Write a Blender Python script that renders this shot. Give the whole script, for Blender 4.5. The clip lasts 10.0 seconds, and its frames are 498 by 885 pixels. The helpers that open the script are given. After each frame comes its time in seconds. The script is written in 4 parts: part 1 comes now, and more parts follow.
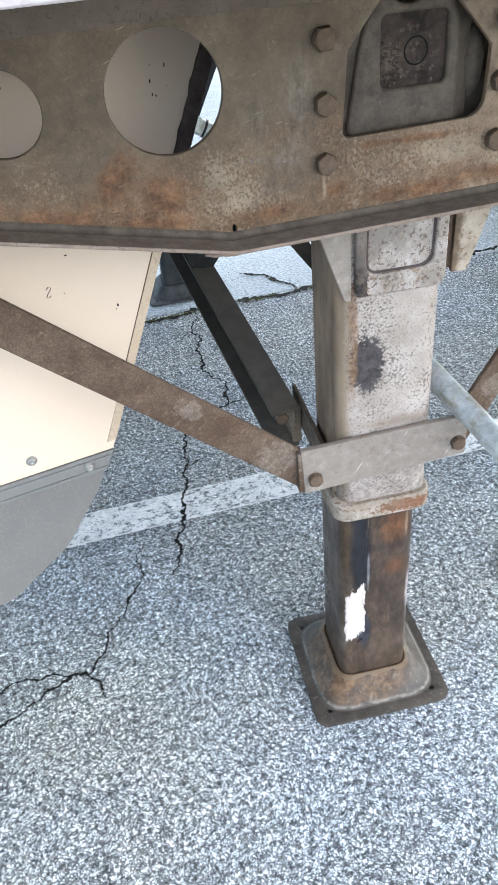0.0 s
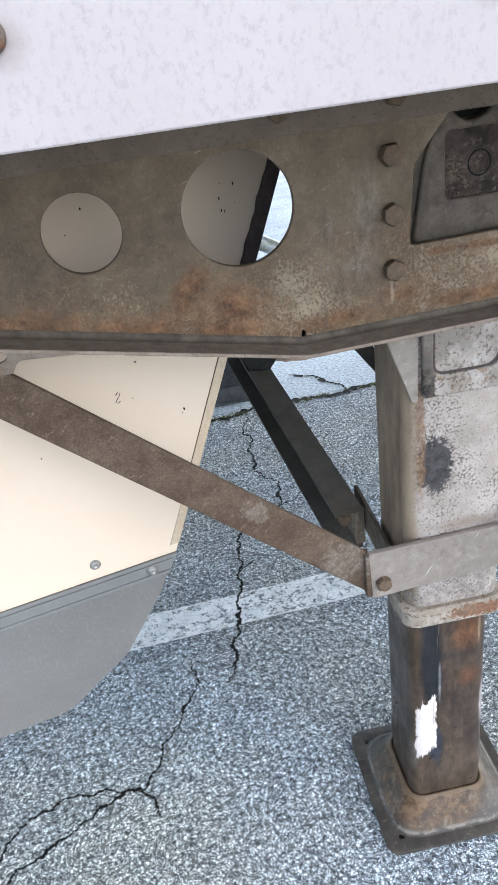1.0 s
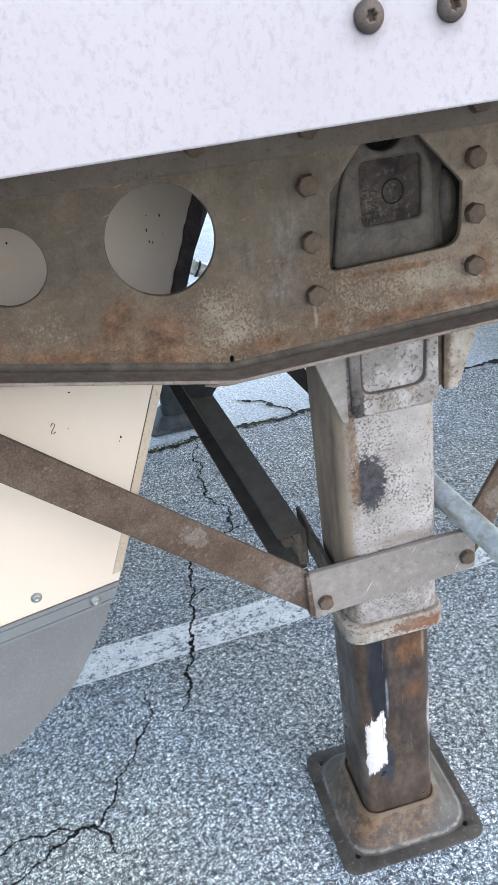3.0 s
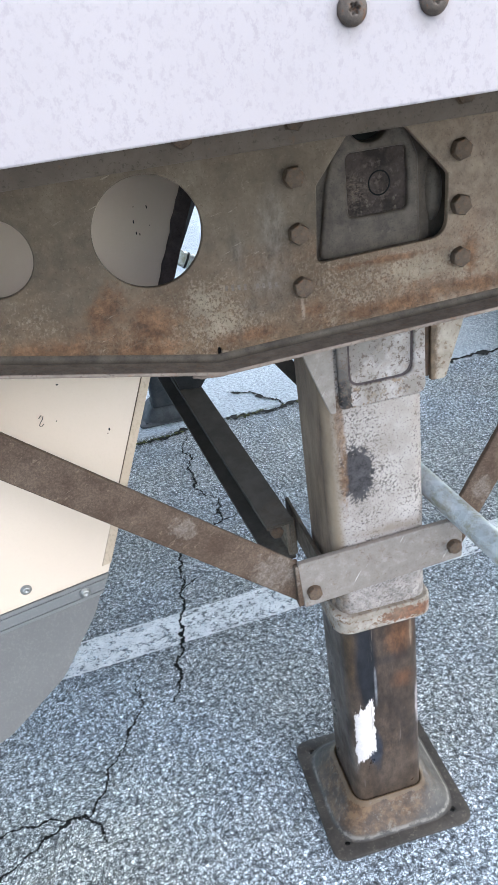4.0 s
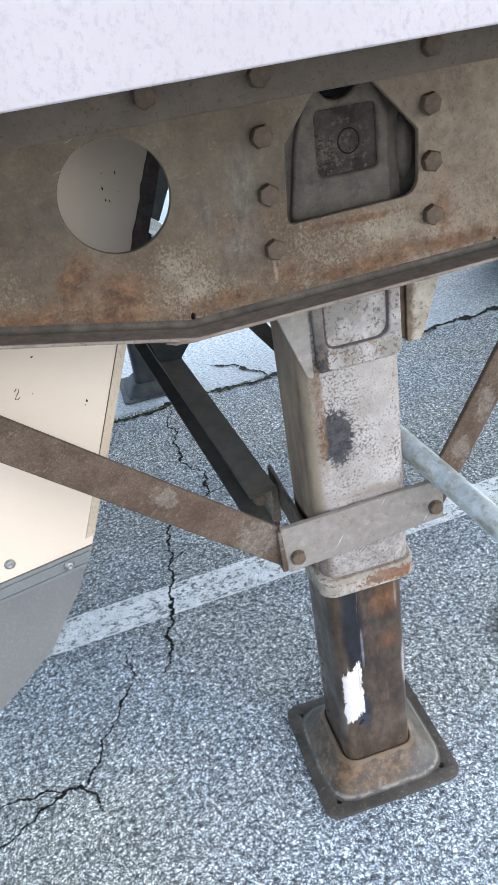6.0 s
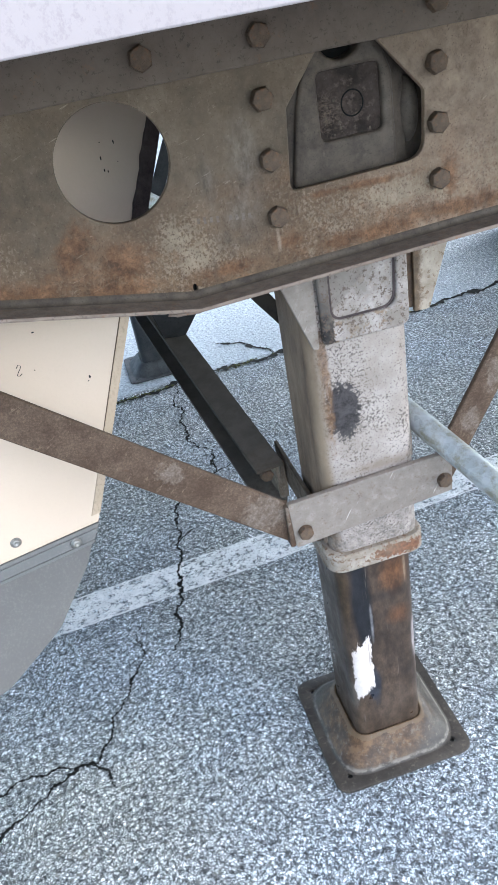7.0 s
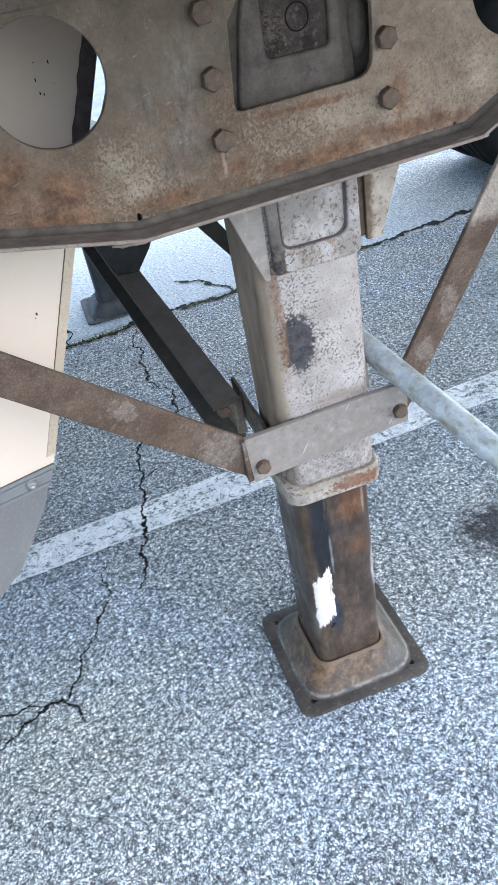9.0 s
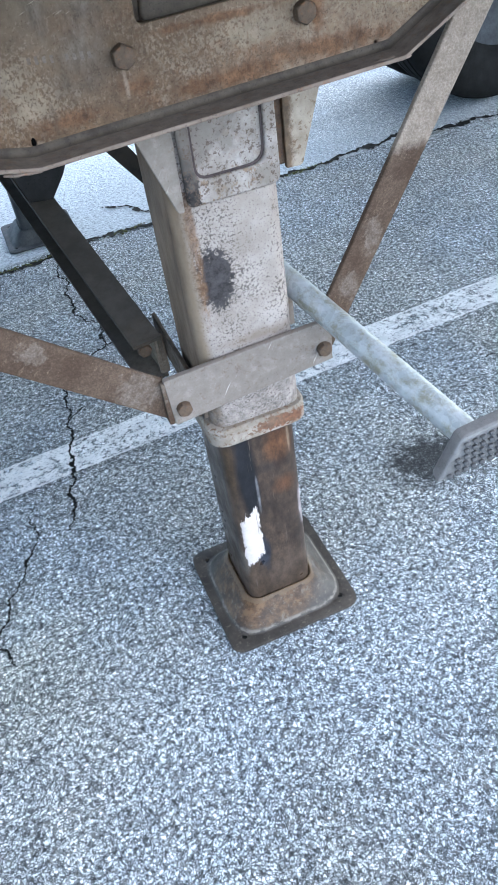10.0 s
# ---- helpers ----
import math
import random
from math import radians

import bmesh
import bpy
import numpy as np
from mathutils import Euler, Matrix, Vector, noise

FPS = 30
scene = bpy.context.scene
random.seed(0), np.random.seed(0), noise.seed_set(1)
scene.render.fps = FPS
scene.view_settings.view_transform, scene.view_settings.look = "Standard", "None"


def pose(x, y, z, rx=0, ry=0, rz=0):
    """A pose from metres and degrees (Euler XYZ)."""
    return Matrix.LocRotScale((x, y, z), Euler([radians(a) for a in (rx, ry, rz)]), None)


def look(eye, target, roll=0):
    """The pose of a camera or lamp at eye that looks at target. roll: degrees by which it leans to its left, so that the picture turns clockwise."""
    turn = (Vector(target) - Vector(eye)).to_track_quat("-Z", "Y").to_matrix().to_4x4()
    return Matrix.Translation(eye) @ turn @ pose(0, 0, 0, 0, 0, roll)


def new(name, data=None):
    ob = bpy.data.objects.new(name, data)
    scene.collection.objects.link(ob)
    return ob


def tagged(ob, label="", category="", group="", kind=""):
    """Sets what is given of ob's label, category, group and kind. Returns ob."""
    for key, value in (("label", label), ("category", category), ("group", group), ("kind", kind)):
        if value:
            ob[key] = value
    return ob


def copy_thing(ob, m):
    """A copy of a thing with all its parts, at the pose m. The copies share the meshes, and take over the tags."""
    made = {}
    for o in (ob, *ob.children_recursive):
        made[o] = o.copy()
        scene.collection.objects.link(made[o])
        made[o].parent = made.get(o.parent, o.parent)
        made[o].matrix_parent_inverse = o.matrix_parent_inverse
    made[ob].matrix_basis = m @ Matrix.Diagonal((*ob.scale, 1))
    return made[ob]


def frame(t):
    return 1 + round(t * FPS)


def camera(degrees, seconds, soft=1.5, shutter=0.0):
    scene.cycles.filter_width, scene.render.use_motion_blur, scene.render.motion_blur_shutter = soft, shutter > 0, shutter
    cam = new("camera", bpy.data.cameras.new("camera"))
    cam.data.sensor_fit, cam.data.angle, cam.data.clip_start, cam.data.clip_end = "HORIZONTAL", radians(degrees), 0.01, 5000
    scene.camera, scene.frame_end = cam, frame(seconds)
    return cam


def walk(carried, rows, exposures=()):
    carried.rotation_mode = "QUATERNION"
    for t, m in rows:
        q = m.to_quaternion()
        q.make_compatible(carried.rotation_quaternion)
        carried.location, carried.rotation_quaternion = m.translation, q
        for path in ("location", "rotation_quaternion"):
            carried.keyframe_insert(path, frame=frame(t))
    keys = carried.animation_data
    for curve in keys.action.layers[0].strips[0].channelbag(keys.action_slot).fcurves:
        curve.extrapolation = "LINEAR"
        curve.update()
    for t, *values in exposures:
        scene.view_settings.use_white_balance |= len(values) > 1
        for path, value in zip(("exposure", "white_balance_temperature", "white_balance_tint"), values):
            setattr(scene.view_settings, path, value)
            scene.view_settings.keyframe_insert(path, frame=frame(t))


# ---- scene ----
cam = camera(37.3, 10.0, soft=1.2)
PATH = [
    (0, (-0.31, -0.869, 1.228), (-0.08, 0.721, 0.037), -5.8),
    (0.5, (-0.331, -0.879, 1.235), (-0.198, 0.821, 0.188), -7.2),
    (1, (-0.337, -0.853, 1.229), (-0.173, 0.896, 0.273), -7.8),
    (1.5, (-0.32, -0.863, 1.249), (-0.102, 0.934, 0.397), -8.3),
    (2, (-0.314, -0.87, 1.235), (-0.057, 0.921, 0.384), -8.4),
    (2.5, (-0.315, -0.873, 1.232), (-0.04, 0.9, 0.35), -8.3),
    (2.7, (-0.313, -0.87, 1.231), (-0.031, 0.897, 0.337), -8.2),
    (3.8, (-0.312, -0.873, 1.229), (-0.004, 0.872, 0.299), -8.0),
    (4, (-0.311, -0.874, 1.231), (0.001, 0.868, 0.3), -8.0),
    (4.5, (-0.304, -0.878, 1.23), (0.021, 0.857, 0.29), -8.0),
    (5, (-0.303, -0.878, 1.23), (0.03, 0.85, 0.28), -8.2),
    (5.5, (-0.298, -0.875, 1.229), (0.03, 0.844, 0.262), -8.8),
    (6, (-0.301, -0.881, 1.219), (0.024, 0.824, 0.226), -9.5),
    (6.2, (-0.307, -0.874, 1.203), (0.011, 0.826, 0.197), -10.2),
    (7.3, (-0.296, -0.875, 1.21), (-0.008, 0.808, 0.166), -10.8),
    (7.5, (-0.297, -0.877, 1.213), (-0.006, 0.801, 0.164), -10.7),
    (8, (-0.304, -0.871, 1.203), (-0.006, 0.788, 0.126), -10.8),
    (8.5, (-0.294, -0.874, 1.198), (0.018, 0.755, 0.08), -10.8),
    (9, (-0.285, -0.877, 1.193), (0.044, 0.704, 0.013), -11.3),
    (9.5, (-0.265, -0.865, 1.192), (0.108, 0.59, -0.129), -10.5),
    (10, (-0.247, -0.854, 1.184), (0.163, 0.564, -0.165), -9.5),
]
LIGHTEN = [(0, 2.16, 6380, 6), (0.6, 1.99, 6350, 6), (2.5, 2.0, 6090, 6), (5.5, 2.01, 6150, 6), (7.5, 2.04, 6040, 6), (8.5, 2.07, 5940, 6), (9, 2.06, 5910, 6), (10, 1.98, 5780, 5)]
walk(cam, [(t, look(eye, target, roll)) for t, eye, target, roll in PATH], LIGHTEN)


# ---- light ----
SUN_EL, SUN_AZ = 50.0, 84.0
world = bpy.data.worlds.new("world")
scene.world = world
world.use_nodes = True
wt = world.node_tree
sky = wt.nodes.new("ShaderNodeTexSky")
sky.sky_type, sky.sun_disc = "NISHITA", False
sky.sun_elevation, sky.sun_rotation = radians(SUN_EL), radians(180 - SUN_AZ)
wt.links.new(sky.outputs[0], wt.nodes["Background"].inputs[0])
wt.nodes["Background"].inputs[1].default_value = 0.15
sun = new("sun", bpy.data.lights.new("sun", "SUN"))
sun.data.energy, sun.data.angle, sun.data.color = 3.5, radians(150), (1.0, 0.95, 0.88)
sun.matrix_world = look((0, 0, 0), (-math.sin(radians(SUN_AZ)) * math.cos(radians(SUN_EL)),
                                    math.cos(radians(SUN_AZ)) * math.cos(radians(SUN_EL)), -math.sin(radians(SUN_EL))))


# ---- materials ----
class Mat:
    """A small wrapper that writes node materials in object space (metres)."""

    def __init__(self, name):
        self.m = bpy.data.materials.new(name)
        self.m.use_nodes = True
        self.t = self.m.node_tree
        self.b = self.t.nodes["Principled BSDF"]
        self.co = self.t.nodes.new("ShaderNodeTexCoord").outputs["Object"]

    def n(self, kind, **put):
        node = self.t.nodes.new("ShaderNode" + kind)
        for k, v in put.items():
            self.put(node.inputs[k], v)
        return node

    def put(self, socket, v):
        if isinstance(v, bpy.types.NodeSocket):
            self.t.links.new(v, socket)
        elif isinstance(v, (tuple, list)) and len(v) == 3 and socket.type == "RGBA":
            socket.default_value = (*v, 1)
        elif isinstance(v, float) and socket.type == "RGBA":
            socket.default_value = (v, v, v, 1)
        else:
            socket.default_value = v

    def warp(self, scale=(1, 1, 1), loc=(0, 0, 0), vec=None):
        node = self.n("Mapping", Vector=vec or self.co, Scale=scale, Location=loc)
        return node.outputs[0]

    def noise(self, scale, detail=4.0, rough=0.6, vec=None, dist=0.0):
        return self.n("TexNoise", Vector=vec or self.co, Scale=scale, Detail=detail, Roughness=rough, Distortion=dist).outputs[0]

    def cells(self, scale, feature="F1", vec=None, rnd=1.0):
        node = self.n("TexVoronoi", Vector=vec or self.co, Scale=scale, Randomness=rnd)
        node.feature = feature
        return node

    def ramp(self, fac, *stops):
        node = self.n("ValToRGB", Fac=fac)
        e = node.color_ramp.elements
        while len(e) < len(stops):
            e.new(0.5)
        for k, (p, c) in zip(e, stops):
            k.position, k.color = p, (c, c, c, 1) if isinstance(c, (int, float)) else (*c, 1)
        return node.outputs[0]

    def mix(self, fac, a, b, mode="MIX"):
        node = self.n("Mix")
        node.data_type, node.blend_type = "RGBA", mode
        for k, v in ((0, fac), (6, a), (7, b)):
            self.put(node.inputs[k], v)
        return node.outputs[2]

    def calc(self, op, a, b=0.0):
        node = self.n("Math")
        node.operation = op
        self.put(node.inputs[0], a), self.put(node.inputs[1], b)
        return node.outputs[0]

    def axis(self, k):
        return self.n("SeparateXYZ", Vector=self.co).outputs[k]

    def blob(self, centre, size, soft=0.25, ragged=0.5, scale=60.0, stretch=1.0):
        """1 inside a ragged ellipsoid at centre (object space), 0 outside."""
        v = self.n("VectorMath", )
        v.operation = "SUBTRACT"
        self.put(v.inputs[0], self.co), self.put(v.inputs[1], centre)
        w = self.n("VectorMath")
        w.operation = "DIVIDE"
        self.t.links.new(v.outputs[0], w.inputs[0])
        self.put(w.inputs[1], size)
        ln = self.n("VectorMath")
        ln.operation = "LENGTH"
        self.t.links.new(w.outputs[0], ln.inputs[0])
        d = self.calc("ADD", ln.outputs["Value"], self.calc("MULTIPLY", self.calc("SUBTRACT", self.noise(scale, 5, 0.7, self.warp((1, 1, stretch))), 0.5), 2 * ragged))
        return self.ramp(d, (1 - soft, 1.0), (1.0, 0.0))

    def done(self, color, rough=0.6, metal=0.0, height=None, bump=0.3, dist=0.001, spec=0.12, tone=None):
        if tone:
            color = self.mix(1.0, color, tone, "MULTIPLY")
        self.put(self.b.inputs["Base Color"], color)
        self.put(self.b.inputs["Roughness"], rough)
        self.put(self.b.inputs["Metallic"], metal)
        self.put(self.b.inputs["Specular IOR Level"], spec)
        if height is not None:
            node = self.n("Bump", Height=height, Strength=bump, Distance=dist)
            self.put(self.b.inputs["Normal"], node.outputs[0])
        return self.m


def make_asphalt(name="asphalt", paint=False):
    m = Mat(name)
    wob = m.n("Mix")
    wob.data_type, wob.blend_type = "RGBA", "LINEAR_LIGHT"
    for k, v in ((0, 0.005), (6, m.co), (7, m.n("TexNoise", Vector=m.co, Scale=150.0, Detail=2.0).outputs[1])):
        m.put(wob.inputs[k], v)
    vec = wob.outputs[2]
    fine, edge1 = m.cells(285.0, "F1", vec), m.cells(285.0, "DISTANCE_TO_EDGE", vec)
    coarse, edge2 = m.cells(180.0, "F1", vec), m.cells(180.0, "DISTANCE_TO_EDGE", vec)
    tone = m.n("SeparateColor", Color=fine.outputs["Color"]).outputs[0]
    tone2 = m.n("SeparateColor", Color=coarse.outputs["Color"]).outputs[1]
    chip = m.ramp(tone, (0.0, (0.08, 0.086, 0.092)), (0.22, (0.22, 0.232, 0.244)), (0.34, (0.46, 0.482, 0.503)), (0.75, (0.60, 0.621, 0.641)), (1.0, (0.69, 0.708, 0.724)))
    big = m.ramp(tone2, (0.0, (0.08, 0.086, 0.092)), (0.20, (0.23, 0.242, 0.254)), (0.32, (0.49, 0.512, 0.533)), (1.0, (0.68, 0.698, 0.714)))
    which = m.ramp(m.n("SeparateColor", Color=coarse.outputs["Color"]).outputs[2], (0.60, 0.0), (0.64, 1.0))
    col = m.mix(which, chip, big)
    gap = m.mix(which, m.ramp(edge1.outputs["Distance"], (0.06, 1.0), (0.18, 0.0)), m.ramp(edge2.outputs["Distance"], (0.05, 1.0), (0.14, 0.0)))
    col = m.mix(m.calc("MULTIPLY", gap, 0.92), col, (0.028, 0.030, 0.033))
    pock = m.ramp(m.noise(150, 4, 0.7), (0.37, 0.88), (0.46, 0.0))
    col = m.mix(pock, col, (0.052, 0.055, 0.058))
    clump = m.ramp(m.noise(95, 2.5, 0.6), (0.36, (0.42, 0.43, 0.44)), (0.5, (1.02, 1.03, 1.04)), (0.62, (1.42, 1.425, 1.43)))
    col = m.mix(1.0, col, clump, "MULTIPLY")
    warm = m.ramp(m.noise(55, 5, 0.7), (0.52, 0.0), (0.66, 0.28))
    col = m.mix(warm, col, (0.30, 0.285, 0.25))
    wide = m.ramp(m.noise(2.2, 5, 0.6), (0.38, (1.13, 1.165, 1.19)), (0.62, (1.32, 1.355, 1.38)))
    col = m.mix(1.0, col, wide, "MULTIPLY")
    hue = m.ramp(m.noise(1.7, 3, 0.5), (0.40, (1.045, 1.01, 0.95)), (0.60, (0.975, 1.0, 1.03)))
    col = m.mix(1.0, col, hue, "MULTIPLY")
    tan = m.blob((-0.62, 0.06, 0), (0.42, 0.26, 1), 0.9, 0.5, 8)
    col = m.mix(tan, col, m.mix(1.0, col, (1.06, 1.01, 0.89), "MULTIPLY"))
    blot = m.ramp(m.noise(11, 5, 0.65), (0.35, (0.84, 0.85, 0.87)), (0.65, (1.10, 1.10, 1.10)))
    col = m.mix(1.0, col, blot, "MULTIPLY")
    # a dimmer strip beside the trailer: less daylight, put into the ground colour
    near_dim = m.blob((0.0, -0.66, 0), (1.6, 0.46, 1), 0.55, 0.25, 9)
    col = m.mix(m.calc("MULTIPLY", near_dim, 0.9), col, m.mix(1.0, col, (0.72, 0.735, 0.75), "MULTIPLY"))
    # far-side daylight put into the colour: paler ground past the seam, fading right
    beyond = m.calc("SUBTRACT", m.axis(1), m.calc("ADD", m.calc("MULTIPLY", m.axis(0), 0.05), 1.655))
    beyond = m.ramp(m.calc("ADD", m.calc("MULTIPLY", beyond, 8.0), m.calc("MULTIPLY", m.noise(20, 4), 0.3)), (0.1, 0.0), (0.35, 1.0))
    far_lit = m.ramp(m.noise(110, 6, 0.8, m.warp((0.6, 1.2, 1))), (0.40, (0.22, 0.255, 0.295)), (0.5, (0.58, 0.64, 0.70)), (0.64, (0.82, 0.86, 0.90)))
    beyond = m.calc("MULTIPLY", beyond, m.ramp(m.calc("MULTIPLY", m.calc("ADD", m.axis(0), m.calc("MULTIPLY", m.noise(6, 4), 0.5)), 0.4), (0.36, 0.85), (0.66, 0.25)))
    col = m.mix(beyond, col, far_lit)
    lot = m.ramp(m.calc("MULTIPLY", m.axis(1), 0.1), (0.25, 0.0), (0.32, 1.0))
    col = m.mix(lot, col, m.ramp(m.noise(3, 5, 0.6), (0.38, (0.22, 0.25, 0.285)), (0.62, (0.29, 0.325, 0.365))))
    oil = m.blob((0.452, 0.135, 0), (0.130, 0.095, 1), 0.5, 0.9, 40)
    col = m.mix(m.calc("MULTIPLY", oil, 0.9), col, (0.014, 0.014, 0.016))
    high = m.calc("SUBTRACT", m.noise(300, 2), m.calc("MULTIPLY", gap, 0.8))
    if paint:
        worn = m.ramp(m.calc("ADD", m.noise(55, 6, 0.8), m.calc("MULTIPLY", m.noise(9, 3), 0.40)), (0.640, 0.0), (0.680, 1.0))
        pit = m.ramp(m.noise(230, 3, 0.75), (0.36, 0.0), (0.44, 1.0))
        across = m.calc("ABSOLUTE", m.calc("SUBTRACT", m.calc("SUBTRACT", m.axis(1), m.calc("MULTIPLY", m.axis(0), 0.056)), 0.573))
        rim = m.ramp(m.calc("ADD", m.calc("MULTIPLY", across, 10.0), m.calc("MULTIPLY", m.noise(40, 4), 0.10)), (0.535, 0.0), (0.56, 0.9))
        keep = m.calc("MULTIPLY", m.calc("MAXIMUM", worn, rim), pit)
        shade = m.ramp(m.noise(25, 5), (0.38, (0.70, 0.71, 0.72)), (0.62, (0.86, 0.865, 0.87)))
        col = m.mix(keep, col, shade)
    return m.done(col, 0.8, 0, high, 1.0, 0.004, 0.3)


def make_beam_steel():
    """Dark brown undercoat, pale pitted paint low down, rust patches and runs, grey smudges and pale scratches."""
    m = Mat("weathered_beam_paint")
    y = -0.115
    base = m.ramp(m.noise(22, 8, 0.74), (0.32, (0.074, 0.059, 0.045)), (0.5, (0.106, 0.085, 0.064)), (0.64, (0.140, 0.115, 0.089)))
    z = m.axis(2)
    low = m.calc("SUBTRACT", m.calc("ADD", 1.165, m.calc("MULTIPLY", m.axis(0), 0.03)), m.calc("ADD", z, m.calc("MULTIPLY", m.noise(12, 6, 0.72), 0.20)))
    low = m.ramp(m.calc("MULTIPLY", low, 7.0), (0.0, 0.0), (0.8, 1.0))

    def gather(spots, soft, ragged, scale):
        out = 0.0
        for x, height, w, h in spots:
            out = m.calc("MAXIMUM", m.blob((x, y, height), (w, 0.06, h), soft, ragged, scale), out)
        return out

    # ochre film under the worn paint, low on the web
    film = m.ramp(m.noise(60, 6, 0.75), (0.36, (0.078, 0.047, 0.029)), (0.5, (0.140, 0.092, 0.057)), (0.64, (0.215, 0.155, 0.104)))
    col = m.mix(m.calc("MULTIPLY", low, 0.75), base, film)
    # the web turns paler and pinker past the gear housing
    rosy = m.calc("MULTIPLY", m.ramp(m.calc("ADD", m.axis(0), m.calc("MULTIPLY", m.noise(18, 5, 0.7), 0.10)), (0.0, 0.0), (0.15, 0.9)), m.ramp(m.calc("ADD", z, m.calc("MULTIPLY", m.noise(25, 5, 0.7), 0.06)), (0.96, 1.0), (1.14, 0.4)))
    col = m.mix(rosy, col, m.ramp(m.noise(70, 6, 0.74), (0.38, (0.220, 0.163, 0.126)), (0.62, (0.370, 0.292, 0.236))))
    # paint that is still there: beige, eaten by small brown pits
    zone = gather(((0.04, 0.990, 0.150, 0.034), (0.20, 1.00, 0.120, 0.050), (0.27, 1.05, 0.12, 0.07), (-0.185, 0.975, 0.070, 0.040), (-0.20, 1.00, 0.045, 0.035)), 0.95, 0.45, 30)
    faint = m.calc("MULTIPLY", low, m.ramp(m.noise(14, 6, 0.7, m.warp((1, 1, 1.3), (1.3, 0, 0.4))), (0.40, 0.1), (0.60, 0.72)))
    zone = m.calc("MAXIMUM", faint, zone)
    pits = m.noise(320, 5, 0.72, m.warp((1.0, 1, 0.85)))
    keep = m.ramp(m.calc("ADD", pits, m.calc("MULTIPLY", zone, 0.19)), (0.58, 0.0), (0.64, 1.0))
    keep = m.calc("MULTIPLY", keep, m.calc("ADD", m.calc("MULTIPLY", zone, 0.68), 0.18))
    col = m.mix(keep, col, m.ramp(m.noise(45, 5, 0.7), (0.38, (0.205, 0.175, 0.138)), (0.62, (0.300, 0.258, 0.212))))
    # rust
    rustc = m.ramp(m.noise(75, 6, 0.75), (0.36, (0.060, 0.032, 0.018)), (0.5, (0.122, 0.067, 0.037)), (0.64, (0.198, 0.117, 0.068)))
    rust = m.ramp(m.noise(16, 7, 0.76, m.warp((0.8, 1, 1.5), (3, 0, 1))), (0.50, 0.0), (0.62, 0.7))
    col = m.mix(m.calc("MULTIPLY", rust, low), col, rustc)
    spots = gather(((-0.262, 0.985, 0.026, 0.034), (-0.285, 0.960, 0.075, 0.020), (-0.365, 0.975, 0.085, 0.024), (-0.47, 0.990, 0.08, 0.030), (-0.300, 1.015, 0.020, 0.030), (-0.155, 0.956, 0.040, 0.010), (0.00, 0.957, 0.090, 0.011), (0.12, 0.962, 0.085, 0.014),
                    (0.0, 1.011, 0.075, 0.005), (0.105, 1.000, 0.014, 0.030), (-0.315, 1.003, 0.014, 0.024), (-0.085, 0.972, 0.018, 0.012)), 0.65, 1.0, 55)
    col = m.mix(m.calc("MULTIPLY", spots, 0.92), col, rustc)
    # grey greasy smudges beside the bolts
    grey = gather(((-0.130, 1.010, 0.030, 0.045), (-0.118, 1.060, 0.020, 0.060), (-0.160, 1.045, 0.012, 0.035), (-0.150, 0.985, 0.020, 0.020)), 0.9, 0.8, 50)
    col = m.mix(m.calc("MULTIPLY", grey, 0.62), col, m.ramp(m.noise(70, 5, 0.72, m.warp((1, 1, 0.4))), (0.42, (0.060, 0.054, 0.049)), (0.58, (0.170, 0.152, 0.136))))
    drip = m.ramp(m.noise(50, 4, 0.6, m.warp((1, 1, 0.10))), (0.60, 0.0), (0.68, 0.5))
    col = m.mix(m.calc("MULTIPLY", drip, low), col, (0.085, 0.066, 0.052))
    # a pale run below the lowest bolt, short scratches, dark specks
    col = m.mix(m.calc("MULTIPLY", m.blob((-0.094, y, 0.974), (0.0030, 0.05, 0.016), 0.7, 0.5, 90), 0.35), col, (0.42, 0.38, 0.33))
    turned = m.n("VectorRotate", Vector=m.co, Angle=0.3)
    turned.rotation_type = "Y_AXIS"
    scratch = m.ramp(m.noise(95, 2, 0.5, m.warp((0.5, 1, 5), (0, 0, 0), turned.outputs[0]), 0.7), (0.71, 0.0), (0.73, 0.3))
    col = m.mix(m.calc("MULTIPLY", scratch, m.ramp(m.noise(9, 3), (0.46, 0.0), (0.56, 1.0))), col, (0.40, 0.36, 0.31))
    speck = m.ramp(m.calc("SUBTRACT", m.noise(430, 4, 0.75, m.warp((1, 1, 1), (4, 4, 4))), m.calc("MULTIPLY", low, 0.05)), (0.35, 1.0), (0.41, 0.0))
    col = m.mix(m.calc("MULTIPLY", speck, 0.6), col, (0.058, 0.036, 0.024))
    cloud = m.ramp(m.noise(13, 6, 0.72, m.warp((1, 1, 0.8), (6, 1, 9))), (0.38, (0.82, 0.81, 0.80)), (0.62, (1.16, 1.16, 1.15)))
    col = m.mix(1.0, col, cloud, "MULTIPLY")
    return m.done(col, m.ramp(m.noise(30, 4), (0.3, 0.45), (0.7, 0.7)), 0.0, m.calc("ADD", m.noise(190, 4, 0.7), m.calc("MULTIPLY", keep, 0.5)), 0.6, 0.0016, 0.2, tone=(1.02, 0.93, 0.85))


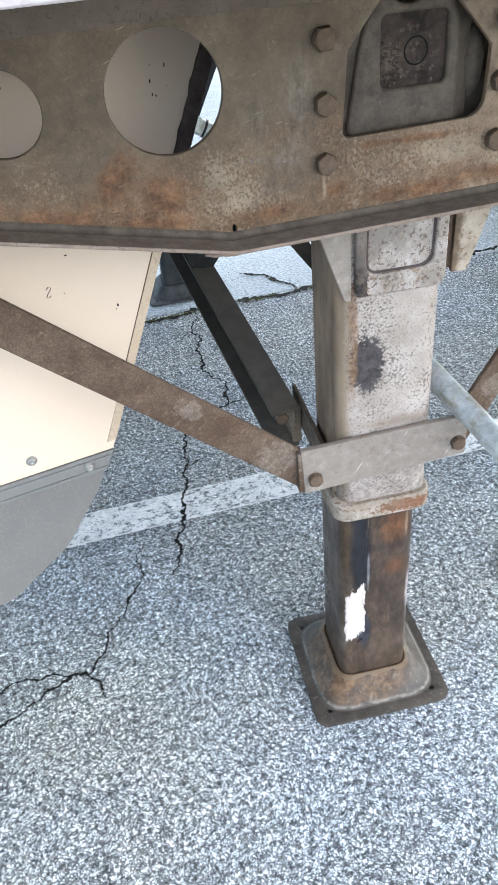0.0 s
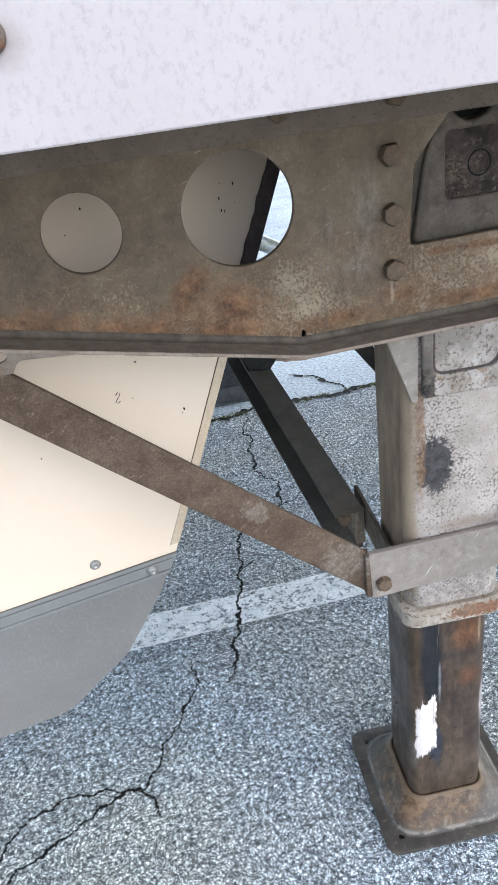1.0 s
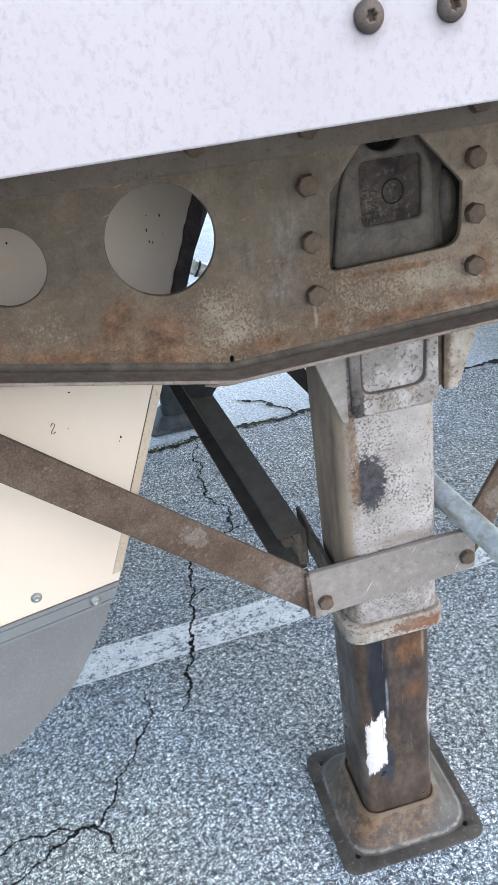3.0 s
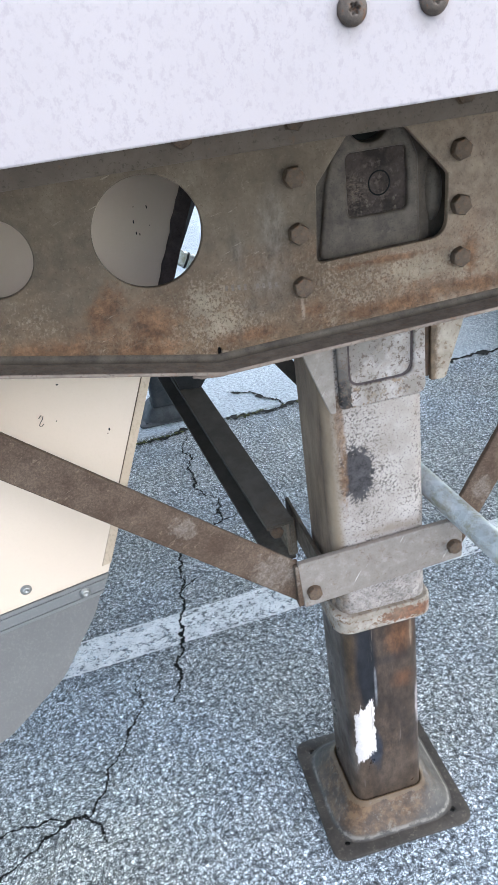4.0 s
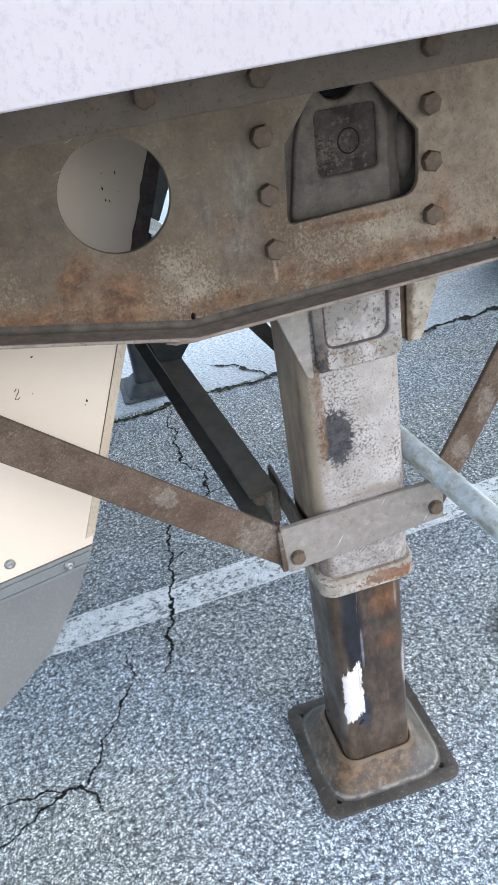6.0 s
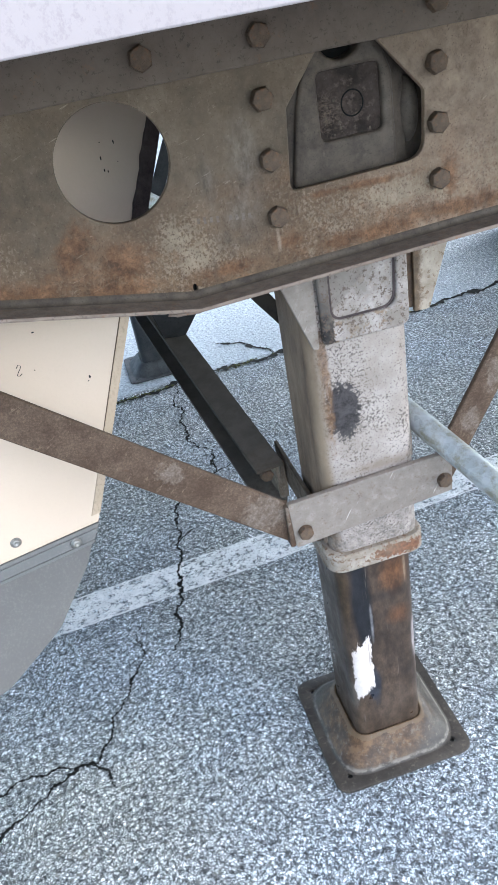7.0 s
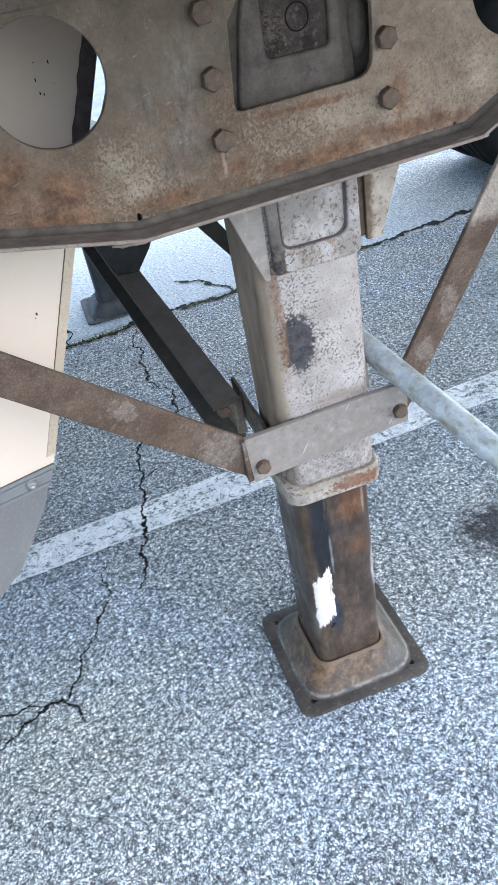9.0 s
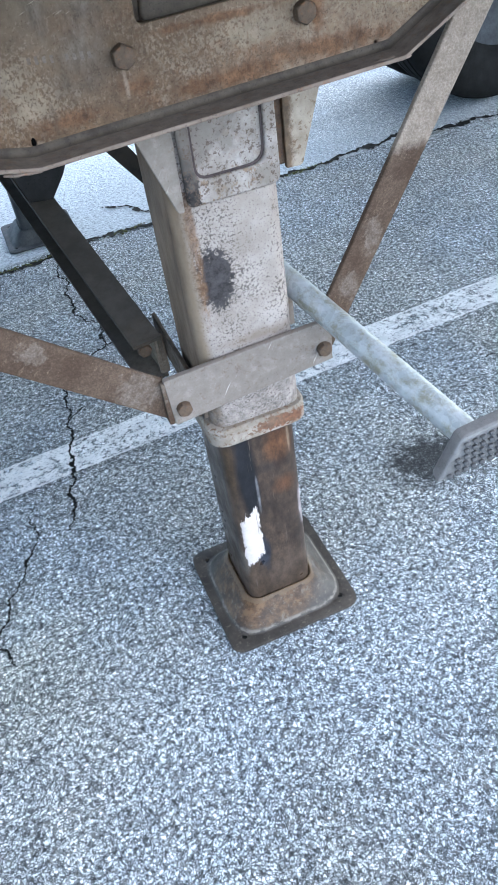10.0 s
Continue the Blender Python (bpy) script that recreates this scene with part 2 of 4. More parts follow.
def make_plain_metal(name, dark, light, rust=0.3, rough=0.6, metal=0.2, rustcol=(0.2, 0.095, 0.045), scale=20.0):
    m = Mat(name)
    col = m.ramp(m.noise(scale, 6, 0.7), (0.3, dark), (0.7, light))
    spots = m.ramp(m.noise(scale * 2.3, 6, 0.75), (0.66 - 0.25 * rust, 0.0), (0.72 - 0.15 * rust, 1.0))
    col = m.mix(m.calc("MULTIPLY", spots, min(1.0, rust * 1.6)), col, rustcol)
    fleck = m.ramp(m.noise(scale * 14, 3, 0.7), (0.34, 0.5), (0.42, 0.0))
    col = m.mix(fleck, col, tuple(0.45 * k for k in dark))
    return m.done(col, m.ramp(m.noise(scale * 1.5, 4), (0.3, rough - 0.1), (0.7, rough + 0.12)), metal, m.noise(scale * 8, 4, 0.7), 0.25, 0.001)


def make_brace_paint():
    """Brown paint with fine pale flecks, thin scratches and two pale scuffed patches."""
    m = Mat("brown_brace_paint")
    col = m.ramp(m.noise(22, 7, 0.72), (0.38, (0.118, 0.080, 0.058)), (0.62, (0.190, 0.140, 0.106)))
    turned = m.n("VectorRotate", Vector=m.co, Angle=0.72)
    turned.rotation_type = "Y_AXIS"
    wear = m.ramp(m.noise(130, 5, 0.75, m.warp((0.45, 1, 1.2), (0, 0, 0), turned.outputs[0])), (0.60, 0.0), (0.65, 0.6))
    col = m.mix(wear, col, (0.31, 0.245, 0.19))
    for at, size in (((-0.268, -0.08, 0.705), (0.020, 0.05, 0.019)), ((-0.158, -0.07, 0.592), (0.034, 0.05, 0.040)), ((0.156, -0.065, 0.645), (0.016, 0.05, 0.024)), ((0.190, -0.065, 0.71), (0.014, 0.05, 0.03))):
        col = m.mix(m.calc("MULTIPLY", m.blob(at, size, 0.3, 1.3, 80), 0.48), col, m.ramp(m.noise(130, 4, 0.7), (0.42, (0.24, 0.20, 0.17)), (0.55, (0.40, 0.355, 0.315))))
    x, z = m.axis(0), m.axis(2)
    bare = m.calc("ADD", m.calc("SUBTRACT", z, 0.815), m.calc("MULTIPLY", m.noise(45, 5, 0.7), 0.04))
    bare = m.calc("MULTIPLY", m.ramp(m.calc("MULTIPLY", bare, 20.0), (0.3, 0.0), (0.55, 1.0)), m.ramp(x, (0.10, 0.0), (0.12, 1.0)))
    col = m.mix(m.calc("MULTIPLY", bare, 0.85), col, m.ramp(m.noise(60, 5, 0.7), (0.38, (0.43, 0.365, 0.31)), (0.62, (0.56, 0.485, 0.42))))
    fleck = m.ramp(m.noise(380, 4, 0.75), (0.36, (0.78, 0.77, 0.76)), (0.5, (1.0, 1.0, 1.0)), (0.66, (1.35, 1.35, 1.35)))
    col = m.mix(1.0, col, fleck, "MULTIPLY")
    rust = m.ramp(m.noise(35, 6, 0.75, m.warp((1, 1, 1), (8, 3, 1))), (0.62, 0.0), (0.72, 0.4))
    col = m.mix(rust, col, (0.15, 0.062, 0.030))
    return m.done(col, 0.66, 0.0, m.noise(200, 4, 0.7), 0.25, 0.001, tone=(0.51, 0.475, 0.45))


def make_dusty_black(name):
    """Black paint with grey-brown dust lying on what faces up."""
    m = Mat(name)
    up = m.n("SeparateXYZ", Vector=m.n("NewGeometry").outputs["Normal"]).outputs[2]
    dust = m.calc("MULTIPLY", m.ramp(up, (0.3, 0.0), (0.8, 1.0)), m.ramp(m.noise(26, 6, 0.7), (0.38, 0.62), (0.62, 1.0)))
    col = m.mix(dust, m.ramp(m.noise(20, 6, 0.7), (0.35, (0.014, 0.014, 0.014)), (0.62, (0.050, 0.040, 0.032))), (0.100, 0.089, 0.079))
    rusty = m.blob((-0.105, 0.10, 0.52), (0.06, 0.11, 0.06), 0.8, 0.6, 40)
    col = m.mix(m.calc("MULTIPLY", rusty, 0.8), col, m.ramp(m.noise(80, 6, 0.75), (0.38, (0.095, 0.073, 0.055)), (0.5, (0.170, 0.132, 0.098)), (0.62, (0.265, 0.225, 0.185))))
    return m.done(col, 0.65, 0.0, m.noise(160, 4, 0.7), 0.25, 0.001)


def make_leg_paint():
    """Pale grey paint, flaked to dark steel, with a greasy patch; the left side is olive-brown, with its shade in the
    colour.
    """
    m = Mat("chipped_grey_paint")
    base = m.ramp(m.noise(18, 6, 0.7), (0.38, (0.36, 0.332, 0.305)), (0.62, (0.48, 0.45, 0.425)))
    near = m.blob((-0.018, -0.066, 0.705), (0.060, 0.05, 0.115), 1.0, 0.15, 30)
    where = m.ramp(m.calc("ADD", m.noise(20, 5, 0.7, m.warp((1, 1, 0.7), (2, 4, 1))), m.calc("MULTIPLY", near, 0.22)), (0.38, 0.02), (0.62, 0.165))
    flakes = m.calc("ADD", m.noise(270, 4, 0.66), where)
    chips = m.ramp(flakes, (0.675, 0.0), (0.69, 1.0))
    col = m.mix(m.calc("MULTIPLY", chips, 0.9), base, m.ramp(m.noise(80, 3), (0.38, (0.10, 0.092, 0.086)), (0.62, (0.19, 0.168, 0.15))))
    fine = m.ramp(m.calc("ADD", m.noise(420, 3, 0.7), m.calc("MULTIPLY", near, 0.06)), (0.62, 0.0), (0.64, 0.85))
    col = m.mix(fine, col, (0.16, 0.145, 0.13))
    core = m.blob((-0.026, -0.066, 0.716), (0.024, 0.04, 0.044), 0.10, 0.95, 150)
    col = m.mix(m.calc("MULTIPLY", core, 0.92), col, m.ramp(m.noise(70, 5, 0.7), (0.38, (0.026, 0.026, 0.030)), (0.62, (0.072, 0.071, 0.078))))
    # run-off along the near-left corner
    x, y = m.axis(0), m.axis(1)
    run = m.ramp(m.noise(60, 6, 0.75, m.warp((2, 2, 0.45))), (0.36, 0.1), (0.48, 1.0))
    corner = m.blob((-0.047, -0.066, 0.755), (0.0085, 0.03, 0.120), 0.4, 0.6, 70)
    col = m.mix(m.calc("MULTIPLY", m.calc("MULTIPLY", run, corner), 0.72), col, m.ramp(m.noise(110, 5, 0.75), (0.38, (0.12, 0.068, 0.036)), (0.62, (0.29, 0.185, 0.105))))
    # olive-brown left side, its shade put into the colour
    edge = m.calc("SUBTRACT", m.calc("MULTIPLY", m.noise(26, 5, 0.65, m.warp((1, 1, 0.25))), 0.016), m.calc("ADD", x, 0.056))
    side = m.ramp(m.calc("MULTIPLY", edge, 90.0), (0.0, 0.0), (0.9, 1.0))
    stain_shade = m.ramp(m.noise(30, 6, 0.7, m.warp((1, 1, 0.3))), (0.38, (0.130, 0.097, 0.068)), (0.62, (0.268, 0.211, 0.152)))
    col = m.mix(m.calc("MULTIPLY", side, 0.95), col, stain_shade)
    buff = m.blob((-0.058, -0.055, 0.68), (0.014, 0.018, 0.24), 0.8, 0.35, 30)
    col = m.mix(m.calc("MULTIPLY", buff, 0.6), col, (0.40, 0.335, 0.245))
    brown = m.ramp(m.noise(11, 6, 0.7, m.warp((1, 1, 0.4), (5, 5, 5))), (0.52, 0.0), (0.7, 0.35))
    col = m.mix(brown, col, (0.25, 0.205, 0.155))
    under = m.ramp(m.axis(2), (0.545, 0.75), (0.575, 0.0))
    col = m.mix(m.calc("MULTIPLY", under, m.ramp(m.noise(60, 6, 0.75), (0.42, 0.1), (0.55, 1.0))), col, m.ramp(m.noise(130, 5, 0.75), (0.38, (0.13, 0.122, 0.115)), (0.58, (0.33, 0.305, 0.285))))
    foot = m.blob((0.02, -0.066, 0.617), (0.07, 0.03, 0.012), 0.8, 0.6, 60)
    col = m.mix(m.calc("MULTIPLY", foot, 0.6), col, (0.235, 0.185, 0.14))
    return m.done(col, 0.6, 0.0, m.calc("SUBTRACT", m.noise(120, 3), m.calc("MULTIPLY", chips, 0.7)), 0.35, 0.0012, tone=(0.72, 0.658, 0.635))


def make_sleeve():
    """Grey plate, brown blotches, a dark stripe down its left edge."""
    m = Mat("worn_grey_sleeve")
    col = m.ramp(m.noise(30, 7, 0.72), (0.38, (0.25, 0.222, 0.20)), (0.62, (0.44, 0.402, 0.375)))
    rust = m.ramp(m.noise(70, 6, 0.75), (0.53, 0.0), (0.575, 0.9))
    low = m.ramp(m.calc("SUBTRACT", 0.862, m.axis(2)), (0.0, 0.25), (0.02, 1.0))
    col = m.mix(m.calc("MULTIPLY", rust, low), col, m.ramp(m.noise(80, 3), (0.35, (0.15, 0.092, 0.052)), (0.65, (0.27, 0.19, 0.125))))
    dark = m.blob((-0.039, -0.076, 0.87), (0.0105, 0.08, 0.075), 0.15, 0.9, 110)
    col = m.mix(m.calc("MULTIPLY", dark, 0.97), col, m.ramp(m.noise(60, 4), (0.38, (0.018, 0.017, 0.018)), (0.62, (0.055, 0.05, 0.047))))
    smear = m.ramp(m.noise(16, 5, 0.6, m.warp((1, 1, 1), (4, 1, 2))), (0.48, 0.0), (0.60, 0.6))
    col = m.mix(smear, col, (0.25, 0.22, 0.19))
    slant = m.calc("SUBTRACT", m.calc("SUBTRACT", m.axis(2), m.calc("MULTIPLY", m.axis(0), 0.9)), m.calc("ADD", 0.874, m.calc("MULTIPLY", m.noise(50, 4), 0.012)))
    col = m.mix(m.calc("MULTIPLY", m.ramp(m.calc("MULTIPLY", slant, 60.0), (0.0, 0.0), (0.25, 0.5)), m.ramp(m.axis(2), (0.855, 0.0), (0.86, 1.0))), col, (0.17, 0.15, 0.135))
    chips = m.ramp(m.noise(210, 5, 0.75), (0.55, 0.0), (0.58, 0.85))
    col = m.mix(chips, col, (0.115, 0.085, 0.065))
    return m.done(col, 0.6, 0.0, m.noise(140, 4, 0.7), 0.3, 0.001, tone=(0.80, 0.765, 0.755))


def make_wing():
    """Beige-grey gusset, its inner half rusted brown."""
    m = Mat("half_rusted_gusset")
    col = m.ramp(m.noise(30, 7, 0.72), (0.38, (0.27, 0.225, 0.18)), (0.62, (0.43, 0.375, 0.315)))
    edge = m.calc("ADD", m.axis(0), m.calc("MULTIPLY", m.calc("SUBTRACT", m.noise(60, 6, 0.75), 0.5), 0.03))
    rust = m.ramp(edge, (0.0945, 1.0), (0.101, 0.0))
    col = m.mix(m.calc("MULTIPLY", rust, 0.9), col, m.ramp(m.noise(70, 5, 0.7), (0.38, (0.085, 0.060, 0.040)), (0.62, (0.18, 0.125, 0.080))))
    spots = m.ramp(m.noise(150, 5, 0.7), (0.57, 0.0), (0.62, 0.8))
    col = m.mix(spots, col, (0.17, 0.115, 0.075))
    return m.done(col, 0.62, 0.0, m.noise(140, 4, 0.7), 0.3, 0.001, tone=(0.78, 0.745, 0.72))


def make_collar():
    m = Mat("rust_spotted_grey_paint")
    col = m.ramp(m.noise(34, 7, 0.72), (0.38, (0.25, 0.225, 0.19)), (0.62, (0.42, 0.39, 0.35)))
    rust = m.blob((0.035, -0.078, 0.465), (0.048, 0.02, 0.0125), 0.12, 1.5, 190)
    rustc = m.ramp(m.noise(120, 4, 0.7), (0.38, (0.11, 0.046, 0.026)), (0.62, (0.26, 0.125, 0.070)))
    col = m.mix(m.calc("MULTIPLY", rust, 0.9), col, rustc)
    spots = m.ramp(m.noise(140, 5, 0.75), (0.55, 0.0), (0.59, 0.9))
    col = m.mix(spots, col, (0.17, 0.105, 0.065))
    dirty = m.ramp(m.noise(14, 4), (0.48, 0.0), (0.62, 0.6))
    col = m.mix(dirty, col, (0.21, 0.17, 0.13))
    return m.done(col, 0.62, 0.0, m.noise(160, 4, 0.7), 0.35, 0.0012, tone=(0.75, 0.70, 0.67))


def make_clamp():
    """Grey paint over brown, with fine pale scratches."""
    m = Mat("grey_clamp_paint")
    col = m.ramp(m.noise(60, 7, 0.75), (0.34, (0.225, 0.203, 0.184)), (0.55, (0.272, 0.250, 0.228)), (0.62, (0.315, 0.294, 0.272)))
    rust = m.ramp(m.noise(95, 6, 0.78), (0.57, 0.0), (0.66, 0.6))
    edge = m.calc("SUBTRACT", m.axis(2), m.calc("ADD", 0.565, m.calc("MULTIPLY", m.axis(0), 0.06)))
    edge = m.calc("ADD", m.calc("MULTIPLY", m.calc("ABSOLUTE", edge), 20.0), m.calc("MULTIPLY", m.noise(70, 5, 0.75), 0.8))
    ends = m.calc("ADD", m.calc("MULTIPLY", m.calc("ABSOLUTE", m.axis(0)), 6.0), m.calc("MULTIPLY", m.noise(60, 5, 0.75), 0.8))
    rust = m.calc("MAXIMUM", rust, m.calc("MAXIMUM", m.ramp(edge, (1.00, 0.0), (1.16, 0.55)), m.ramp(ends, (1.05, 0.0), (1.25, 0.55))))
    col = m.mix(rust, col, m.ramp(m.noise(150, 5, 0.7), (0.38, (0.120, 0.078, 0.052)), (0.62, (0.215, 0.160, 0.118))))
    turned = m.n("VectorRotate", Vector=m.co, Angle=1.0)
    turned.rotation_type = "Y_AXIS"
    scratch = m.ramp(m.noise(40, 2, 0.5, m.warp((0.5, 1, 9), (0, 0, 0), turned.outputs[0]), 0.4), (0.69, 0.0), (0.72, 0.9))
    col = m.mix(m.calc("MULTIPLY", scratch, m.ramp(m.noise(14, 3), (0.48, 0.0), (0.56, 1.0))), col, (0.55, 0.53, 0.50))
    chips = m.ramp(m.noise(300, 5, 0.75), (0.62, 0.0), (0.65, 0.6))
    col = m.mix(chips, col, (0.11, 0.092, 0.078))
    return m.done(col, 0.6, 0.1, m.noise(150, 4, 0.7), 0.3, 0.001, tone=(0.80, 0.735, 0.70))


def make_inner_steel():
    """Dark oiled steel with broad rust smudges, a black greasy band with a painted glint, and a worn patch of white
    paint.
    """
    m = Mat("oiled_rusty_steel")
    col = m.ramp(m.noise(26, 7, 0.7, m.warp((1, 1, 0.35))), (0.30, (0.030, 0.023, 0.019)), (0.5, (0.066, 0.048, 0.036)), (0.72, (0.105, 0.076, 0.055)))

    def smudge_glint(at, size, strength, a, b, soft=0.7, ragged=0.6, scale=38, stretch=0.6):
        tone = m.ramp(m.noise(60, 5, 0.7, m.warp((1, 1, 0.3))), (0.3, a), (0.7, b))
        return m.mix(m.calc("MULTIPLY", m.blob(at, size, soft, ragged, scale, stretch), strength), col, tone)

    col = smudge_glint((0.026, -0.061, 0.405), (0.030, 0.03, 0.050), 0.85, (0.085, 0.036, 0.017), (0.23, 0.115, 0.054))
    col = smudge_glint((0.030, -0.061, 0.315), (0.026, 0.03, 0.025), 0.70, (0.075, 0.035, 0.018), (0.17, 0.082, 0.040))
    col = smudge_glint((0.015, -0.061, 0.365), (0.045, 0.03, 0.014), 0.5, (0.022, 0.021, 0.024), (0.042, 0.038, 0.037))
    col = smudge_glint((0.010, -0.061, 0.105), (0.060, 0.03, 0.055), 0.50, (0.075, 0.057, 0.045), (0.150, 0.118, 0.094))
    col = smudge_glint((-0.054, -0.053, 0.38), (0.009, 0.03, 0.085), 0.65, (0.050, 0.032, 0.016), (0.105, 0.068, 0.034), 0.5, 0.4, 50, 0.2)
    col = smudge_glint((-0.0300, -0.061, 0.360), (0.0205, 0.03, 0.125), 0.97, (0.006, 0.0065, 0.010), (0.019, 0.021, 0.028), 0.35, 0.4, 55, 0.15)
    # pale blue line: the gloss of the greasy band, put into the colour
    col = smudge_glint((-0.0165, -0.061, 0.315), (0.0034, 0.03, 0.05), 0.75, (0.16, 0.17, 0.19), (0.34, 0.36, 0.40), 0.6, 0.6, 70, 0.15)
    col = smudge_glint((0.046, -0.061, 0.415), (0.0030, 0.03, 0.045), 0.80, (0.19, 0.145, 0.10), (0.33, 0.27, 0.20), 0.5, 0.4, 60, 0.2)
    col = smudge_glint((-0.022, -0.061, 0.168), (0.014, 0.03, 0.055), 0.85, (0.014, 0.020, 0.034), (0.040, 0.055, 0.085), 0.4, 0.8, 60, 0.4)
    col = smudge_glint((0.058, -0.046, 0.245), (0.011, 0.03, 0.055), 0.7, (0.35, 0.33, 0.36), (0.58, 0.56, 0.60), 0.3, 0.7, 60, 0.3)
    col = smudge_glint((-0.056, -0.040, 0.15), (0.008, 0.03, 0.050), 0.6, (0.13, 0.115, 0.10), (0.25, 0.225, 0.20), 0.4, 0.8, 60, 0.3)
    grainy = m.ramp(m.noise(60, 6, 0.76, m.warp((1, 1, 0.55), (3, 1, 2))), (0.36, 0.60), (0.5, 1.0), (0.64, 1.5))
    col = m.mix(1.0, col, grainy, "MULTIPLY")
    ax = m.calc("DIVIDE", m.calc("ABSOLUTE", m.calc("ADD", m.axis(0), 0.0385)), 0.0175)
    az = m.calc("DIVIDE", m.calc("ABSOLUTE", m.calc("SUBTRACT", m.axis(2), m.calc("ADD", m.calc("MULTIPLY", m.axis(0), 0.9), 0.248))), 0.064)
    front = m.ramp(m.axis(1), (0.0, 1.0), (0.01, 0.0))
    fray = m.calc("MULTIPLY", m.calc("SUBTRACT", m.noise(150, 6, 0.80, m.warp((1, 1, 0.30))), 0.5), 1.1)
    d = m.calc("ADD", m.calc("MAXIMUM", ax, az), fray)
    white = m.calc("MULTIPLY", m.ramp(d, (0.90, 1.0), (0.96, 0.0)), front)
    col = m.mix(white, col, m.ramp(m.noise(45, 5, 0.7), (0.38, (0.72, 0.68, 0.665)), (0.62, (0.84, 0.80, 0.785))))
    drag = m.ramp(m.noise(120, 3, 0.7, m.warp((1, 1, 0.06))), (0.65, 0.0), (0.70, 0.5))
    col = m.mix(drag, col, (0.20, 0.18, 0.16))
    rough = m.mix(white, m.ramp(m.noise(25, 4), (0.3, 0.25), (0.7, 0.5)), 0.7)
    return m.done(col, rough, 0.0, m.noise(110, 5, 0.7, m.warp((1, 1, 0.4))), 0.25, 0.001, 0.35, tone=(0.64, 0.59, 0.565))


def make_foot_steel():
    """Grey-brown steel, ochre rust on the raised middle, a pale rubbed line round its base."""
    m = Mat("brown_foot_steel")
    col = m.ramp(m.noise(20, 7, 0.72), (0.38, (0.066, 0.063, 0.060)), (0.62, (0.126, 0.118, 0.110)))
    ochre = m.blob((-0.025, -0.025, 0.03), (0.118, 0.118, 0.07), 0.35, 0.35, 25)
    och = m.ramp(m.noise(45, 6, 0.75), (0.38, (0.075, 0.044, 0.024)), (0.5, (0.155, 0.092, 0.046)), (0.62, (0.27, 0.17, 0.088)))
    z = m.calc("ADD", m.axis(2), m.calc("MULTIPLY", m.calc("SUBTRACT", m.noise(45, 6, 0.75), 0.5), 0.008))
    col = m.mix(m.calc("MULTIPLY", m.calc("MULTIPLY", ochre, m.ramp(m.calc("MULTIPLY", z, 20.0), (0.20, 0.0), (0.32, 1.0))), m.ramp(m.noise(12, 5, 0.7), (0.38, 0.70), (0.55, 1.0))), col, och)
    ring = m.ramp(m.calc("MULTIPLY", z, 20.0), (0.17, 0.0), (0.20, 1.0), (0.24, 1.0), (0.30, 0.0))
    col = m.mix(m.calc("MULTIPLY", ring, m.ramp(m.noise(30, 5, 0.7), (0.46, 0.0), (0.56, 0.75))), col, (0.36, 0.345, 0.325))
    lip = m.ramp(m.calc("MULTIPLY", z, 20.0), (0.925, 0.0), (0.935, 0.7))
    col = m.mix(lip, col, (0.235, 0.175, 0.115))
    dust = m.ramp(m.noise(85, 6, 0.8), (0.56, 0.0), (0.62, 0.55))
    col = m.mix(dust, col, (0.28, 0.26, 0.235))
    return m.done(col, m.ramp(m.noise(30, 4), (0.3, 0.30), (0.7, 0.55)), 0.0, m.noise(130, 5, 0.7), 0.35, 0.0012, 0.26, tone=(0.43, 0.388, 0.355))


def make_panel(name, dark, light, speck=0.0, rough=0.5, grime=(0.3, 0.27, 0.22), stains=()):
    m = Mat(name)
    col = m.ramp(m.noise(5, 5, 0.6), (0.3, dark), (0.7, light))
    if speck:
        s = m.ramp(m.noise(260, 4, 0.72, m.warp((1, 1, 0.75))), (0.50, 0.0), (0.64, speck))
        w = m.ramp(m.noise(20, 5, 0.65), (0.38, 0.5), (0.62, 1.0))
        col = m.mix(m.calc("MULTIPLY", s, w), col, grime)
    for spot in stains:
        col = m.mix(m.calc("MULTIPLY", m.blob(spot, (0.013, 0.02, 0.014), 0.8, 0.4, 120), 0.4), col, (0.13, 0.10, 0.085))
    return m.done(col, rough, 0.0, m.noise(160, 3), 0.08, 0.001)


def make_galvanised():
    m = Mat("galvanised_steel")
    sp = m.cells(130.0)
    tone = m.n("SeparateColor", Color=sp.outputs["Color"]).outputs[0]
    col = m.ramp(tone, (0.0, (0.36, 0.395, 0.42)), (1.0, (0.50, 0.54, 0.57)))
    stain_shade = m.ramp(m.noise(30, 6, 0.78), (0.46, 0.0), (0.60, 0.85))
    col = m.mix(stain_shade, col, (0.27, 0.255, 0.185))
    streak = m.ramp(m.noise(16, 5, 0.7, m.warp((1.6, 0.5, 1.6), (2, 1, 0))), (0.50, 0.0), (0.60, 0.55))
    col = m.mix(streak, col, (0.62, 0.65, 0.68))
    return m.done(col, m.ramp(m.noise(22, 4), (0.3, 0.35), (0.7, 0.5)), 0.45, m.noise(150, 4), 0.15, 0.001, 0.5, tone=(0.96, 0.96, 0.955))


